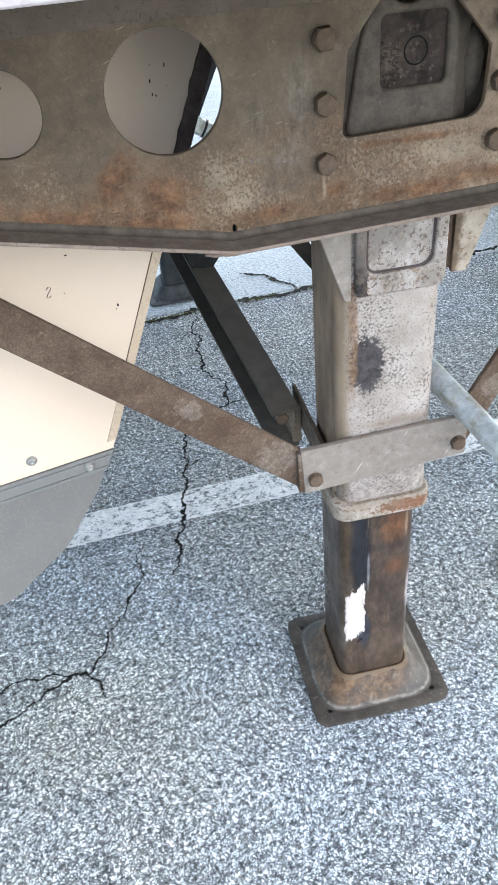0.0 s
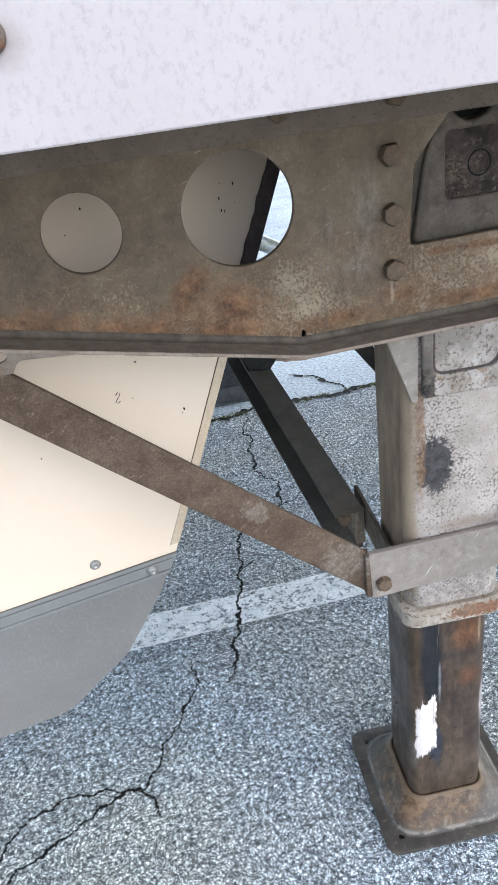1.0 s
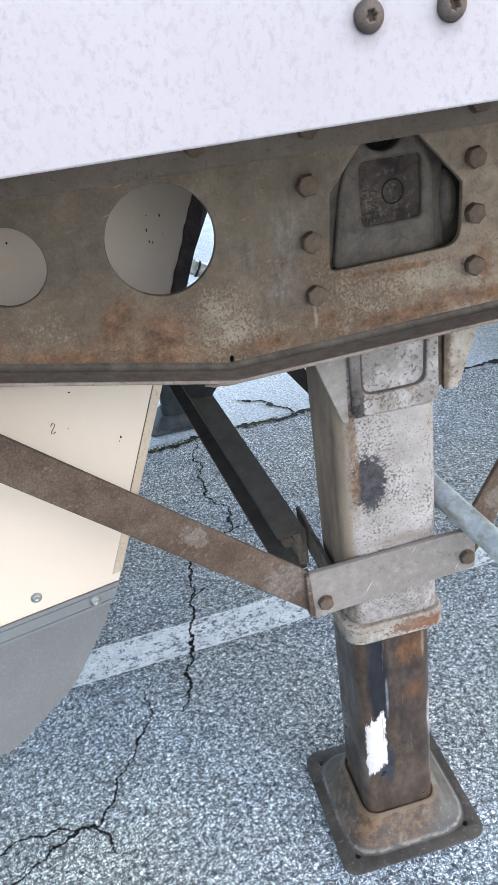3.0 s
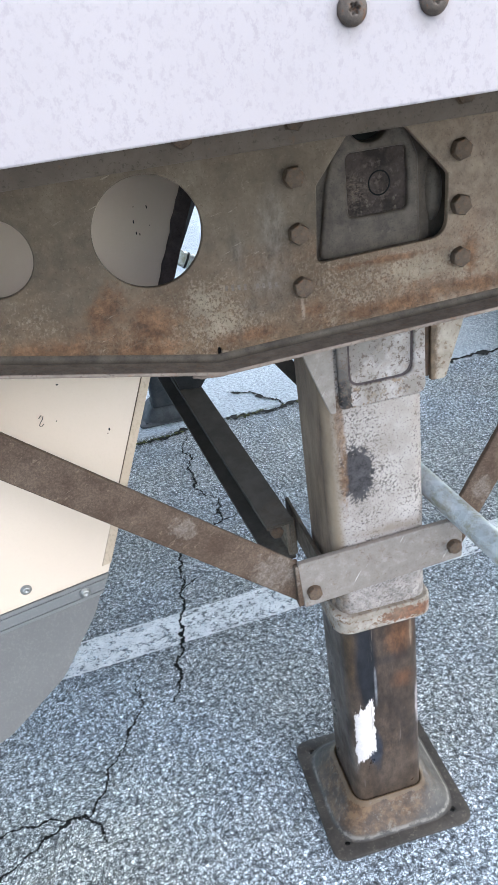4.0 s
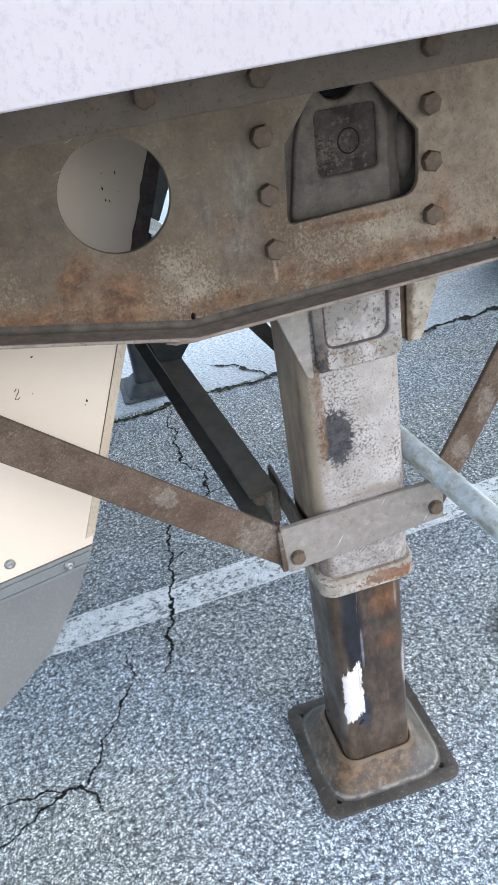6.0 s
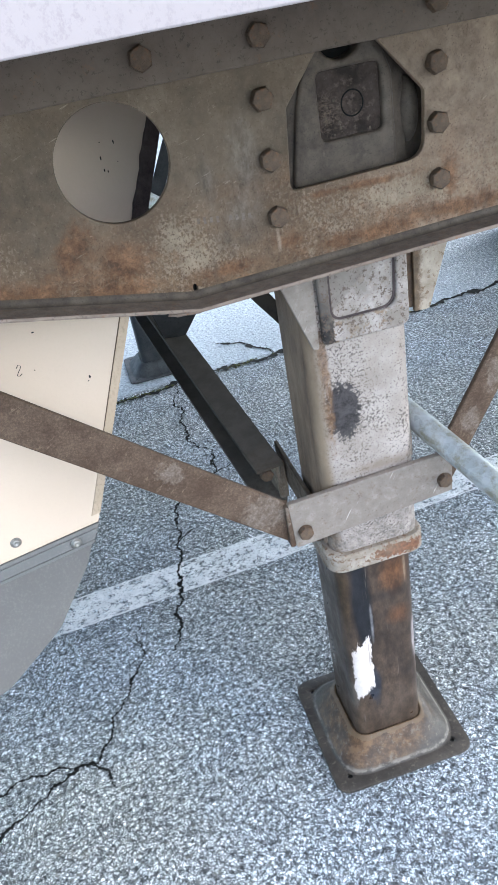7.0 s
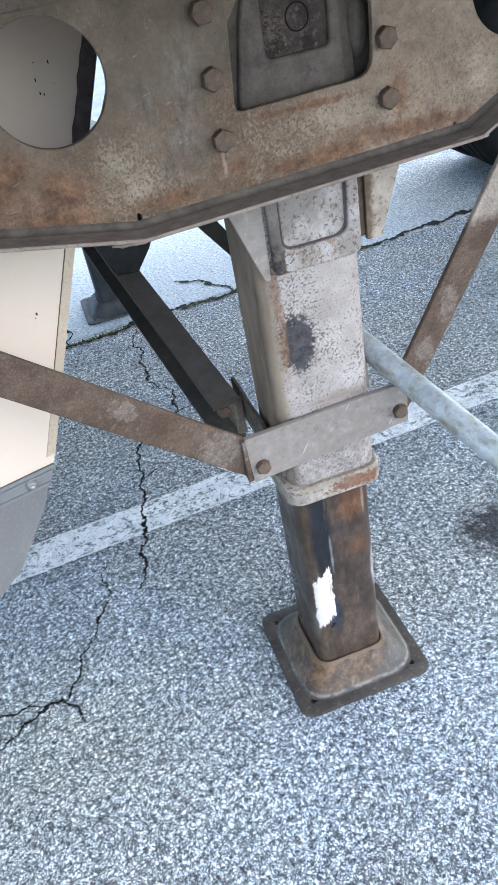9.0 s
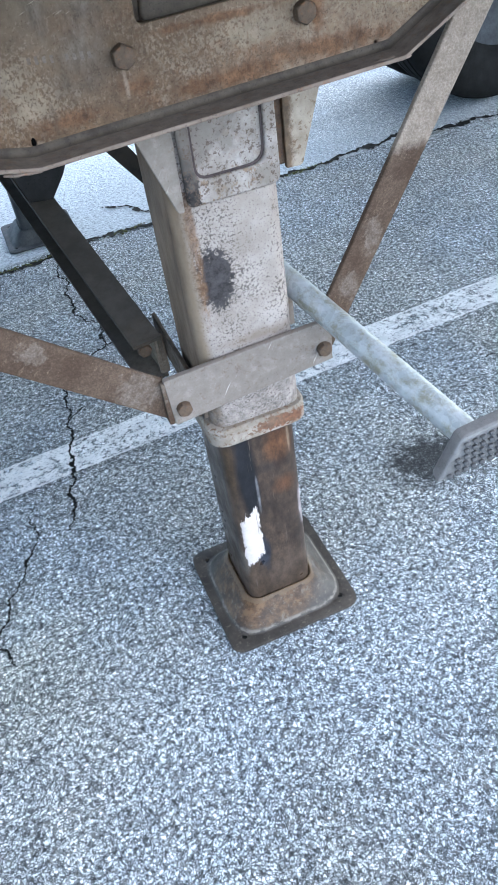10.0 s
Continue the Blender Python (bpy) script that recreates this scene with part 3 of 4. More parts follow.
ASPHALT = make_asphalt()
LINE_PAINT = make_asphalt("worn_line_paint", True)
BEAM = make_beam_steel()
FLANGE = make_plain_metal("dark_grimy_paint", (0.098, 0.077, 0.063), (0.200, 0.160, 0.132), 0.5, 0.8, 0.0, rustcol=(0.150, 0.098, 0.066), scale=48)
EDGE = make_plain_metal("bare_plate_edge", (0.135, 0.100, 0.080), (0.250, 0.192, 0.158), 0.35, 0.65, 0.0)
BOLT = make_plain_metal("rusted_bolt", (0.058, 0.040, 0.029), (0.128, 0.090, 0.064), 0.5, 0.65, 0.0, rustcol=(0.135, 0.068, 0.034), scale=70)
BAND = make_plain_metal("brown_grimy_angle", (0.088, 0.067, 0.053), (0.140, 0.109, 0.087), 0.2, 0.7, 0.0)
GEAR = make_plain_metal("greasy_housing", (0.048, 0.037, 0.030), (0.112, 0.088, 0.069), 0.25, 0.5, 0.0, rustcol=(0.145, 0.117, 0.094), scale=42)
def make_grease():
    """Smooth dark grease, wrinkled and brownish on one side."""
    m = Mat("black_grease")
    rub = m.blob((-0.016, -0.0948, 1.086), (0.020, 0.03, 0.026), 0.9, 0.6, 70)
    wrinkle = m.noise(190, 5, 0.72, m.warp((0.7, 1, 1.3)), 1.2)
    col = m.ramp(m.noise(45, 5, 0.65), (0.38, (0.016, 0.0125, 0.0115)), (0.62, (0.038, 0.030, 0.027)))
    worn = m.ramp(wrinkle, (0.46, 0.0), (0.60, 0.8))
    col = m.mix(m.calc("MULTIPLY", worn, rub), col, (0.100, 0.078, 0.062))
    haze = m.ramp(m.noise(120, 5, 0.75), (0.54, 0.0), (0.64, 0.5))
    col = m.mix(haze, col, (0.085, 0.068, 0.058))
    return m.done(col, 0.6, 0.0, m.mix(rub, m.noise(110, 4, 0.7), wrinkle), 0.8, 0.002, 0.06, tone=(1.4, 1.32, 1.25))


GREASE = make_grease()
LEG = make_leg_paint()
SLEEVE = make_sleeve()
WING = make_wing()
COLLAR = make_collar()
CLAMP = make_clamp()
BRACE = make_brace_paint()
TAB = make_plain_metal("scuffed_grey_brown_paint", (0.100, 0.074, 0.055), (0.205, 0.165, 0.13), 0.35, 0.65, 0.0, rustcol=(0.11, 0.062, 0.036), scale=40)
INNER = make_inner_steel()
FOOT = make_foot_steel()
BLACK = make_plain_metal("black_chassis_paint", (0.014, 0.014, 0.015), (0.030, 0.030, 0.031), 0.05, 0.45)
ANGLE = make_dusty_black("dusty_black_angle")
RAIL = make_panel("white_rail_paint", (0.285, 0.247, 0.249), (0.319, 0.278, 0.279), 0.5, 0.5, (0.206, 0.178, 0.194), stains=((-0.162, -0.48, 1.2395), (-0.1185, -0.48, 1.2395), (-0.428, -0.48, 1.2395), (-0.3845, -0.48, 1.2395)))
CREAM = make_panel("cream_skirt_panel", (0.510, 0.402, 0.316), (0.548, 0.438, 0.350), 0.05, 0.4)
TRIM = make_panel("tan_edge_trim", (0.36, 0.275, 0.20), (0.45, 0.35, 0.26), 0.4, 0.5, (0.16, 0.125, 0.09))
FLAP = make_panel("grey_rubber_flap", (0.108, 0.101, 0.098), (0.139, 0.130, 0.125), 0.4, 0.5, (0.184, 0.170, 0.158))
STRIP = make_panel("grey_plastic_strip", (0.122, 0.119, 0.117), (0.158, 0.153, 0.150), 0.3, 0.5, (0.216, 0.199, 0.185))
STEEL = make_plain_metal("zinc_screw", (0.240, 0.229, 0.211), (0.336, 0.323, 0.302), 0.1, 0.35, 0.7, scale=90)
TORX = make_plain_metal("dull_rail_bolt", (0.046, 0.036, 0.030), (0.092, 0.072, 0.060), 0.5, 0.6, 0.1, rustcol=(0.119, 0.051, 0.023), scale=90)
TAPE = make_plain_metal("dark_brown_tape", (0.036, 0.027, 0.026), (0.092, 0.070, 0.068), 0.2, 0.7, 0.0, rustcol=(0.07, 0.058, 0.052), scale=60)
WALL = make_panel("white_trailer_wall", (0.62, 0.61, 0.60), (0.70, 0.69, 0.68), 0.1, 0.45)
PIPE = make_galvanised()
PAD = make_plain_metal("dusty_grey_pad", (0.140, 0.134, 0.132), (0.225, 0.217, 0.215), 0.1, 0.6, scale=50)
# near-black with a few dirt specks: the shade down in the cracks
CRACK_DARK = make_plain_metal("crack_shade_dirt", (0.006, 0.006, 0.006), (0.016, 0.015, 0.014), 0.2, 0.88, 0.0, (0.035, 0.038, 0.02), 40)
RUBBER = make_plain_metal("tyre_rubber", (0.006, 0.006, 0.006), (0.012, 0.012, 0.012), 0.0, 0.88, 0.0)
DECK = make_plain_metal("grey_underside", (0.20, 0.19, 0.18), (0.28, 0.27, 0.25), 0.2)


# ---- shapes ----
def part(name, bm, material, parent=None, label=""):
    """A bmesh, or a ready mesh, as one object."""
    if isinstance(bm, bpy.types.Mesh):
        me = bm
    else:
        bmesh.ops.recalc_face_normals(bm, faces=bm.faces)
        me = bpy.data.meshes.new(name)
        bm.to_mesh(me)
        bm.free()
    slots = [f.material_index for f in me.polygons]
    me.materials.clear()
    for k in material if isinstance(material, (list, tuple)) else (material,):
        me.materials.append(k)
    me.polygons.foreach_set("material_index", slots)
    ob = new(name, me)
    if parent:
        ob.parent = parent
    return tagged(ob, label)


def smooth(ob, angle=35):
    ob.data.shade_smooth()
    for e in ob.data.edges:
        e.use_edge_sharp = False
    bm = bmesh.new()
    bm.from_mesh(ob.data)
    for e in bm.edges:
        if len(e.link_faces) == 2 and e.calc_face_angle(0) > radians(angle):
            e.smooth = False
    bm.to_mesh(ob.data)
    bm.free()
    return ob


def base(name, at=(0, 0, 0), label="", category="", group="", kind=""):
    ob = new(name)
    ob.empty_display_size = 0.05
    ob.location = at
    return tagged(ob, label, category, group, kind)


def box(x0, x1, y0, y1, z0, z1, bevel=0.0015, seg=2):
    bm = bmesh.new()
    bmesh.ops.create_cube(bm, size=1, matrix=Matrix.LocRotScale(((x0 + x1) / 2, (y0 + y1) / 2, (z0 + z1) / 2), None, (x1 - x0, y1 - y0, z1 - z0)))
    if bevel:
        bmesh.ops.bevel(bm, geom=bm.edges[:], offset=bevel, segments=seg, affect="EDGES", profile=0.5)
    return bm


def round_poly(pts, r, seg=5):
    """The corners of a polygon, rounded; r: one radius, or one for each corner."""
    out, n = [], len(pts)
    for i, p in enumerate(pts):
        rad = r[i] if isinstance(r, (list, tuple)) else r
        p, a, b = Vector(p), Vector(pts[i - 1]), Vector(pts[(i + 1) % n])
        if rad <= 0:
            out.append(tuple(p))
            continue
        u, v = (a - p).normalized(), (b - p).normalized()
        half = max(0.05, u.angle(v) / 2)
        d = min(rad / math.tan(half), (a - p).length * 0.48, (b - p).length * 0.48)
        s, e = p + u * d, p + v * d
        for k in range(seg + 1):
            t = k / seg
            out.append(tuple(s * (1 - t) ** 2 + p * 2 * t * (1 - t) + e * t * t))
    return out


def circle(x, z, r, n=48, sq=1.0):
    return [(x + r * math.cos(2 * math.pi * i / n), z + r * sq * math.sin(2 * math.pi * i / n)) for i in range(n)]


def rrect(w, d, r, seg=6, cx=0.0, cy=0.0):
    return round_poly([(cx - w / 2, cy - d / 2), (cx + w / 2, cy - d / 2), (cx + w / 2, cy + d / 2), (cx - w / 2, cy + d / 2)], r, seg)


def plate(loops, thick, bevel=0.0008, m=None, steps=1):
    """A flat plate with holes: the first loop is the outline. It lies in x and z with its front at y = 0 and goes back by thick; m places it."""
    cu = bpy.data.curves.new("plate", "CURVE")
    cu.dimensions, cu.fill_mode, cu.extrude, cu.bevel_depth, cu.bevel_resolution = "2D", "BOTH", thick / 2 - bevel, bevel, steps
    cu.offset = -bevel
    for loop in loops:
        sp = cu.splines.new("POLY")
        sp.points.add(len(loop) - 1)
        for q, (x, z) in zip(sp.points, loop):
            q.co = (x, z, 0, 1)
        sp.use_cyclic_u = True
    ob = bpy.data.objects.new("plate", cu)
    me = bpy.data.meshes.new_from_object(ob)
    bpy.data.objects.remove(ob)
    bpy.data.curves.remove(cu)
    me.transform((m or Matrix()) @ pose(0, thick / 2, 0, 90, 0, 0))
    bm = bmesh.new()
    bm.from_mesh(me)
    bpy.data.meshes.remove(me)
    bmesh.ops.remove_doubles(bm, verts=bm.verts[:], dist=1e-6)
    return bm


def loft(rings, cap=True):
    """Skin through rings of equal length."""
    bm = bmesh.new()
    vs = [[bm.verts.new(p) for p in ring] for ring in rings]
    n = len(vs[0])
    for a, b in zip(vs, vs[1:]):
        for i in range(n):
            bm.faces.new((a[i], a[(i + 1) % n], b[(i + 1) % n], b[i]))
    if cap:
        bm.faces.new(vs[0][::-1])
        bm.faces.new(vs[-1])
    return bm


def tube(w, d, r, z0, z1, wall=0.006, cx=0.0, cy=0.0, edge=0.0015):
    o = rrect(w, d, r, 6, cx, cy)
    i = rrect(w - 2 * wall, d - 2 * wall, max(0.002, r - wall), 6, cx, cy)
    e = rrect(w - 2 * edge, d - 2 * edge, r - edge, 6, cx, cy)
    ring = lambda loop, z: [(x, y, z) for x, y in loop]
    rings = [ring(i, z1), ring(e, z1), ring(o, z1 - edge), ring(o, z0 + edge), ring(e, z0), ring(i, z0), ring(i, z1)]
    bm = loft(rings, False)
    bmesh.ops.remove_doubles(bm, verts=bm.verts[:], dist=1e-6)
    return bm


def rod(a, b, r, n=24, hollow=0.0, edge=0.001):
    a, b = Vector(a), Vector(b)
    m = Matrix.Translation(a) @ (b - a).to_track_quat("Z", "Y").to_matrix().to_4x4()
    length = (b - a).length
    prof = [(r - edge, 0), (r, edge), (r, length - edge), (r - edge, length)]
    if hollow:
        prof += [(r - hollow, length), (r - hollow, 0), prof[0]]
    bm = loft([[m @ Vector((q * math.cos(2 * math.pi * i / n), q * math.sin(2 * math.pi * i / n), h)) for i in range(n)] for q, h in prof], not hollow)
    if hollow:
        bmesh.ops.remove_doubles(bm, verts=bm.verts[:], dist=1e-6)
    return bm


def hex_head(r=0.0118, h=0.010, washer=0.0122):
    """A hexagon bolt head on a washer, its top towards -y, its seat at the origin."""
    rings = []
    for q, y in ((washer, 0.0), (washer, -0.002)):
        rings.append([(q * math.cos(2 * math.pi * i / 24), y, q * math.sin(2 * math.pi * i / 24)) for i in range(24)])
    hexa = [(math.cos(math.pi / 3 * k), math.sin(math.pi / 3 * k)) for k in range(6)]
    def hexring(q, y):
        out = []
        for k in range(6):
            a, b = Vector(hexa[k]), Vector(hexa[(k + 1) % 6])
            for j in range(4):
                p = a.lerp(b, j / 4) * q
                out.append((p.x, y, p.y))
        return out
    rings += [hexring(r, -0.002), hexring(r, -h + 0.0035), [(0.96 * x, y, 0.96 * z) for x, y, z in hexring(r, -h + 0.0012)],
              [(min(1.0, 0.80 * r / math.hypot(x, z)) * x, -h, min(1.0, 0.80 * r / math.hypot(x, z)) * z) for x, y, z in hexring(r, -h)]]
    return loft(rings)


def mesh_of(bm, name="shared"):
    bmesh.ops.recalc_face_normals(bm, faces=bm.faces)
    me = bpy.data.meshes.new(name)
    bm.to_mesh(me)
    bm.free()
    return me


def place(name, me, material, parent, m, label=""):
    """One more object on a shared mesh."""
    if not me.materials:
        me.materials.append(material)
    ob = new(name, me)
    ob.parent = parent
    ob.matrix_basis = m
    return tagged(ob, label)


HEX = mesh_of(hex_head(0.0118, 0.010, 0.0104))
HEX_SMALL = mesh_of(hex_head(0.0115, 0.009, 0.0104))

# ---- ground ----
bm = bmesh.new()
bmesh.ops.create_grid(bm, x_segments=24, y_segments=24, size=300)
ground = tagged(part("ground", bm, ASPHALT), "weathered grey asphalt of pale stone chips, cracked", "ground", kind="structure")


def line_y(x, side):
    return (0.518 if side < 0 else 0.628) + 0.056 * x


bm = bmesh.new()
rows = []
steps = 900
for i in range(steps + 1):
    x = -3.5 + 8.0 * i / steps
    j = 0.004 * noise.noise((x * 30, 1, 0)) + 0.003 * noise.noise((x * 110, 5, 0))
    k = 0.004 * noise.noise((x * 30, 9, 0)) + 0.003 * noise.noise((x * 110, 7, 0))
    rows.append([bm.verts.new((x, line_y(x, -1) + j, 0.003)), bm.verts.new((x, line_y(x, 1) + k, 0.003))])
for a, b in zip(rows, rows[1:]):
    bm.faces.new((a[0], b[0], b[1], a[1]))
parking_line = tagged(part("parking_line", bm, LINE_PAINT), "worn white painted parking line on asphalt", "road marking", kind="structure")


def crack(pts, width, seed, z=0.0035):
    """A ragged dark ribbon along a polyline of ground points; its dark stands for the shade of the crack's depth."""
    rnd = random.Random(seed)
    line = [Vector((*p, 0)) for p in pts]
    for _ in range(8):
        nxt = [line[0]]
        for a, b in zip(line, line[1:]):
            d = b - a
            mid = (a + b) / 2 + Vector((-d.y, d.x, 0)) * rnd.uniform(-0.19, 0.19)
            nxt += [mid, b] if d.length > 0.004 * max(1.0, width / 0.01) else [b]
        line = nxt
    bm = bmesh.new()
    prev = None
    for i, p in enumerate(line):
        a, b = line[max(0, i - 1)], line[min(len(line) - 1, i + 1)]
        d = (b - a).normalized()
        s = Vector((-d.y, d.x, 0))
        t = i / (len(line) - 1)
        w = width * (0.35 + 0.65 * min(1, 6 * t, 6 * (1 - t))) * rnd.uniform(0.25, 1.35) * (0.8 + 0.9 * noise.noise((p.x * 14, p.y * 14, seed)))
        w = max(w, 0.0008)
        row = [bm.verts.new(p + s * w * rnd.uniform(0.3, 0.7) + Vector((0, 0, z))), bm.verts.new(p - s * w * rnd.uniform(0.3, 0.7) + Vector((0, 0, z)))]
        if prev:
            bm.faces.new((prev[0], row[0], row[1], prev[1]))
        prev = row
    ob = part("pavement_crack", bm, CRACK_DARK)
    return tagged(ob, "dark jagged crack in asphalt, dirt and shade in its colour", "crack", "cracks in the asphalt", "structure")


crack([(-0.95, -0.10), (-0.80, -0.03), (-0.72, 0.012), (-0.66, 0.055), (-0.615, 0.088), (-0.57, 0.112), (-0.535, 0.105), (-0.502, 0.16), (-0.47, 0.235), (-0.447, 0.28), (-0.42, 0.389), (-0.40, 0.44)], 0.0066, 1)
crack([(-0.80, 0.02), (-0.71, 0.105), (-0.66, 0.125), (-0.61, 0.125), (-0.565, 0.114)], 0.0060, 2)
crack([(-0.545, 0.11), (-0.52, 0.085), (-0.506, 0.04)], 0.0050, 3)
crack([(-0.345, 0.325), (-0.318, 0.44), (-0.292, 0.51), (-0.283, 0.60), (-0.271, 0.687), (-0.255, 0.77), (-0.238, 0.862), (-0.16, 0.93), (-0.094, 0.974), (-0.081, 1.072), (-0.124, 1.171), (-0.13, 1.35), (-0.126, 1.518), (-0.10, 1.62)], 0.0102, 4)
crack([(-0.262, 0.70), (-0.24, 0.715), (-0.21, 0.735)], 0.0052, 5)
crack([(-0.094, 0.974), (-0.05, 0.99), (-0.02, 1.03)], 0.0078, 12)
crack([(-2.5, 1.45), (-1.2, 1.52), (-0.366, 1.594), (0.105, 1.650), (0.34, 1.675), (0.84, 1.722), (1.476, 1.715), (1.76, 1.69), (2.6, 1.62), (4, 1.6)], 0.0304, 6)
crack([(0.30, 1.675), (0.242, 1.78), (0.18, 1.86), (0.12, 1.90)], 0.0190, 7)
crack([(-0.35, 1.60), (-0.42, 1.9), (-0.6, 2.4)], 0.0174, 8)
crack([(0.86, 0.33), (0.80, 0.37), (0.74, 0.38)], 0.0070, 9)
MOSS = make_plain_metal("moss", (0.045, 0.050, 0.016), (0.11, 0.115, 0.045), 0.2, 0.85, 0.0, scale=90)
rnd = random.Random(21)
bm = bmesh.new()
for _ in range(150):
    x = rnd.choice((-0.30, -0.22, 0.16, 0.42, 0.9)) + rnd.gauss(0, 0.05)
    y = 1.637 + 0.105 * x - 0.03 * max(0, x - 0.3) + rnd.gauss(0, 0.006)
    bmesh.ops.create_icosphere(bm, subdivisions=1, radius=rnd.uniform(0.002, 0.0055), matrix=Matrix.Translation((x, y, 0.003)) @ Matrix.Diagonal((1, 1, 0.6, 1)))
tagged(part("moss", bm, MOSS), "small olive-green moss tufts growing in the pavement seam", "moss", kind="stuff")

# ---- trailer body ----
RY, RZ = -0.48, 1.1955
body = base("trailer_body", (0, 0, 0), "white painted trailer side rail above a dark floor frame", "trailer")
bm = loft([[(x, y, z) for y, z in [(RY, 1.42), (RY, RZ + 0.0012), (RY + 0.0004, RZ + 0.0003), (RY + 0.0012, RZ), (RY + 0.05, RZ), (RY + 0.054, RZ + 0.004), (RY + 0.054, 1.42)]] for x in (-3.0, 3.0)])
part("side_rail", bm, RAIL, body, "white painted metal side rail with fine dirt specks")
part("deck", box(-3.0, 3.0, RY + 0.056, 2.33, 1.268, 1.40), DECK, body)
for k in range(12):
    x = -2.75 + 0.5 * k + 0.06
    part("crossmember", box(x - 0.03, x + 0.03, RY + 0.06, 2.3, 1.205, 1.266), DECK, body)
part("far_rail", box(-3.0, 3.0, 2.335, 2.38, RZ, 1.42), RAIL, body)


# the closed box above the rails: unseen, it keeps skylight off the ground
part("side_wall", box(-3.0, 3.0, RY + 0.012, RY + 0.05, 1.422, 3.95, 0.004), WALL, body, "plain white trailer side wall")
part("side_wall", box(-3.0, 3.0, 2.33, 2.368, 1.422, 3.95, 0.004), WALL, body)
part("front_wall", box(2.96, 3.0, RY + 0.052, 2.328, 1.402, 3.95, 0.004), WALL, body)
part("rear_wall", box(-3.0, -2.96, RY + 0.052, 2.328, 1.402, 3.95, 0.004), WALL, body)
part("roof", box(-3.0, 3.0, RY + 0.012, 2.368, 3.952, 4.0, 0.004), WALL, body)


def rail_bolt():
    """A domed rail bolt with a six-lobed socket, towards -y."""
    n, rings = 36, []
    for q, y in ((0.0076, 0), (0.0078, -0.0012), (0.0072, -0.0028), (0.0056, -0.0042), (0.0036, -0.0048)):
        rings.append([(q * math.cos(2 * math.pi * i / n), y, q * math.sin(2 * math.pi * i / n)) for i in range(n)])
    for q, y in ((1.0, -0.0048), (0.92, -0.0018)):
        rings.append([(q * (0.0027 + 0.0005 * math.cos(6 * 2 * math.pi * i / n)) * math.cos(2 * math.pi * i / n), y,
                       q * (0.0027 + 0.0005 * math.cos(6 * 2 * math.pi * i / n)) * math.sin(2 * math.pi * i / n)) for i in range(n)])
    return mesh_of(loft(rings))


RB = rail_bolt()
RB.shade_smooth()
for x0 in (-0.160, -0.433):
    for dx in (0.0, 0.0435):
        for dz in (0.0, 0.0225):
            place("rail_bolt", RB, TORX, body, pose(x0 + dx, RY, 1.2425 + dz, 0, random.uniform(0, 60), 0), "dull grey domed bolt")

# ---- hanging beam plate ----
BY = -0.115
LOW = [(-0.80, 1.057), (-0.197, 0.934), (0.187, 0.946), (0.60, 1.169)]
beam = base("frame_beam", (0, BY, 1.05), "rust-streaked grey-brown steel frame beam with round holes", "frame beam")
outline = [(-0.80, 1.26)] + LOW + [(0.60, 1.26)]
cut = round_poly([(-0.074, 1.020), (0.078, 1.024), (0.080, 1.090), (0.026, 1.150), (-0.025, 1.152), (-0.068, 1.100)], [0.008, 0.022, 0.010, 0.006, 0.006, 0.008])
loops = [outline, cut, circle(-0.2475, 1.083, 0.0555, 64), circle(-0.401, 1.083, 0.0385, 56), circle(0.2475, 1.083, 0.0555, 64), circle(0.401, 1.083, 0.0385, 56),
         circle(-0.193, 0.944, 0.0024, 10, 2.2), circle(0.173, 0.951, 0.0022, 10, 2.2)]
ob = part("web_plate", plate(loops, 0.008, 0.0012, pose(0, BY, 0)), BEAM, beam)
ob.matrix_parent_inverse = beam.matrix_basis.inverted()


def flange_strip(width, th, r=0.006):
    """The turned-out foot of the plate, with a rolled inner corner."""
    arc = [(BY - r * (1 - math.cos(t * math.pi / 12)), r * (1 - math.sin(t * math.pi / 12))) for t in range(7)]
    prof = [(BY - 0.0004, r + 0.002)] + arc + [(BY - width, 0.0), (BY - width - 0.0006, -0.0008), (BY - width - 0.0006, 0.0008 - th), (BY - width, -th), (BY + 0.008, -th), (BY + 0.008, 0.0)]
    bm = bmesh.new()
    vs = [[bm.verts.new((x, y, z + dz)) for y, dz in prof] for x, z in LOW]
    n = len(prof)
    for a, b in zip(vs, vs[1:]):
        for i in range(n):
            f = bm.faces.new((a[i], a[(i + 1) % n], b[(i + 1) % n], b[i]))
            f.material_index = 1 if 8 <= i <= 10 else 2 if i < 7 else 0
    bm.faces.new(vs[0][::-1]), bm.faces.new(vs[-1])
    return bm


ob = smooth(part("bottom_flange", flange_strip(0.036, 0.004), [FLANGE, EDGE, GEAR], beam, "dark grimy flange with a bare pale edge"))
ob.matrix_parent_inverse = beam.matrix_basis.inverted()
ob = part("upper_angle", box(-0.9, 0.9, BY - 0.012, BY - 0.002, 1.1445, 1.262, 0.002), BAND, beam, "dark grimy angle along the top of the beam")
ob.matrix_parent_inverse = beam.matrix_basis.inverted()


def child(ob, parent):
    ob.parent = parent
    ob.matrix_parent_inverse = parent.matrix_basis.inverted()
    return ob


for x in (-0.0925, 0.0925):
    for z in (0.999, 1.056, 1.113):
        ob = place("hex_bolt", HEX, BOLT, beam, pose(x, BY, z, 0, random.uniform(0, 60), 0), "rusted hexagon bolt head")
        child(ob, beam)
for x in (-0.202, -0.091, 0.089, 0.20):
    ob = place("hex_bolt", HEX, BAND, beam, pose(x, BY - 0.012, 1.168, 0, random.uniform(0, 60), 0), "grimy hexagon bolt head")
    child(ob, beam)
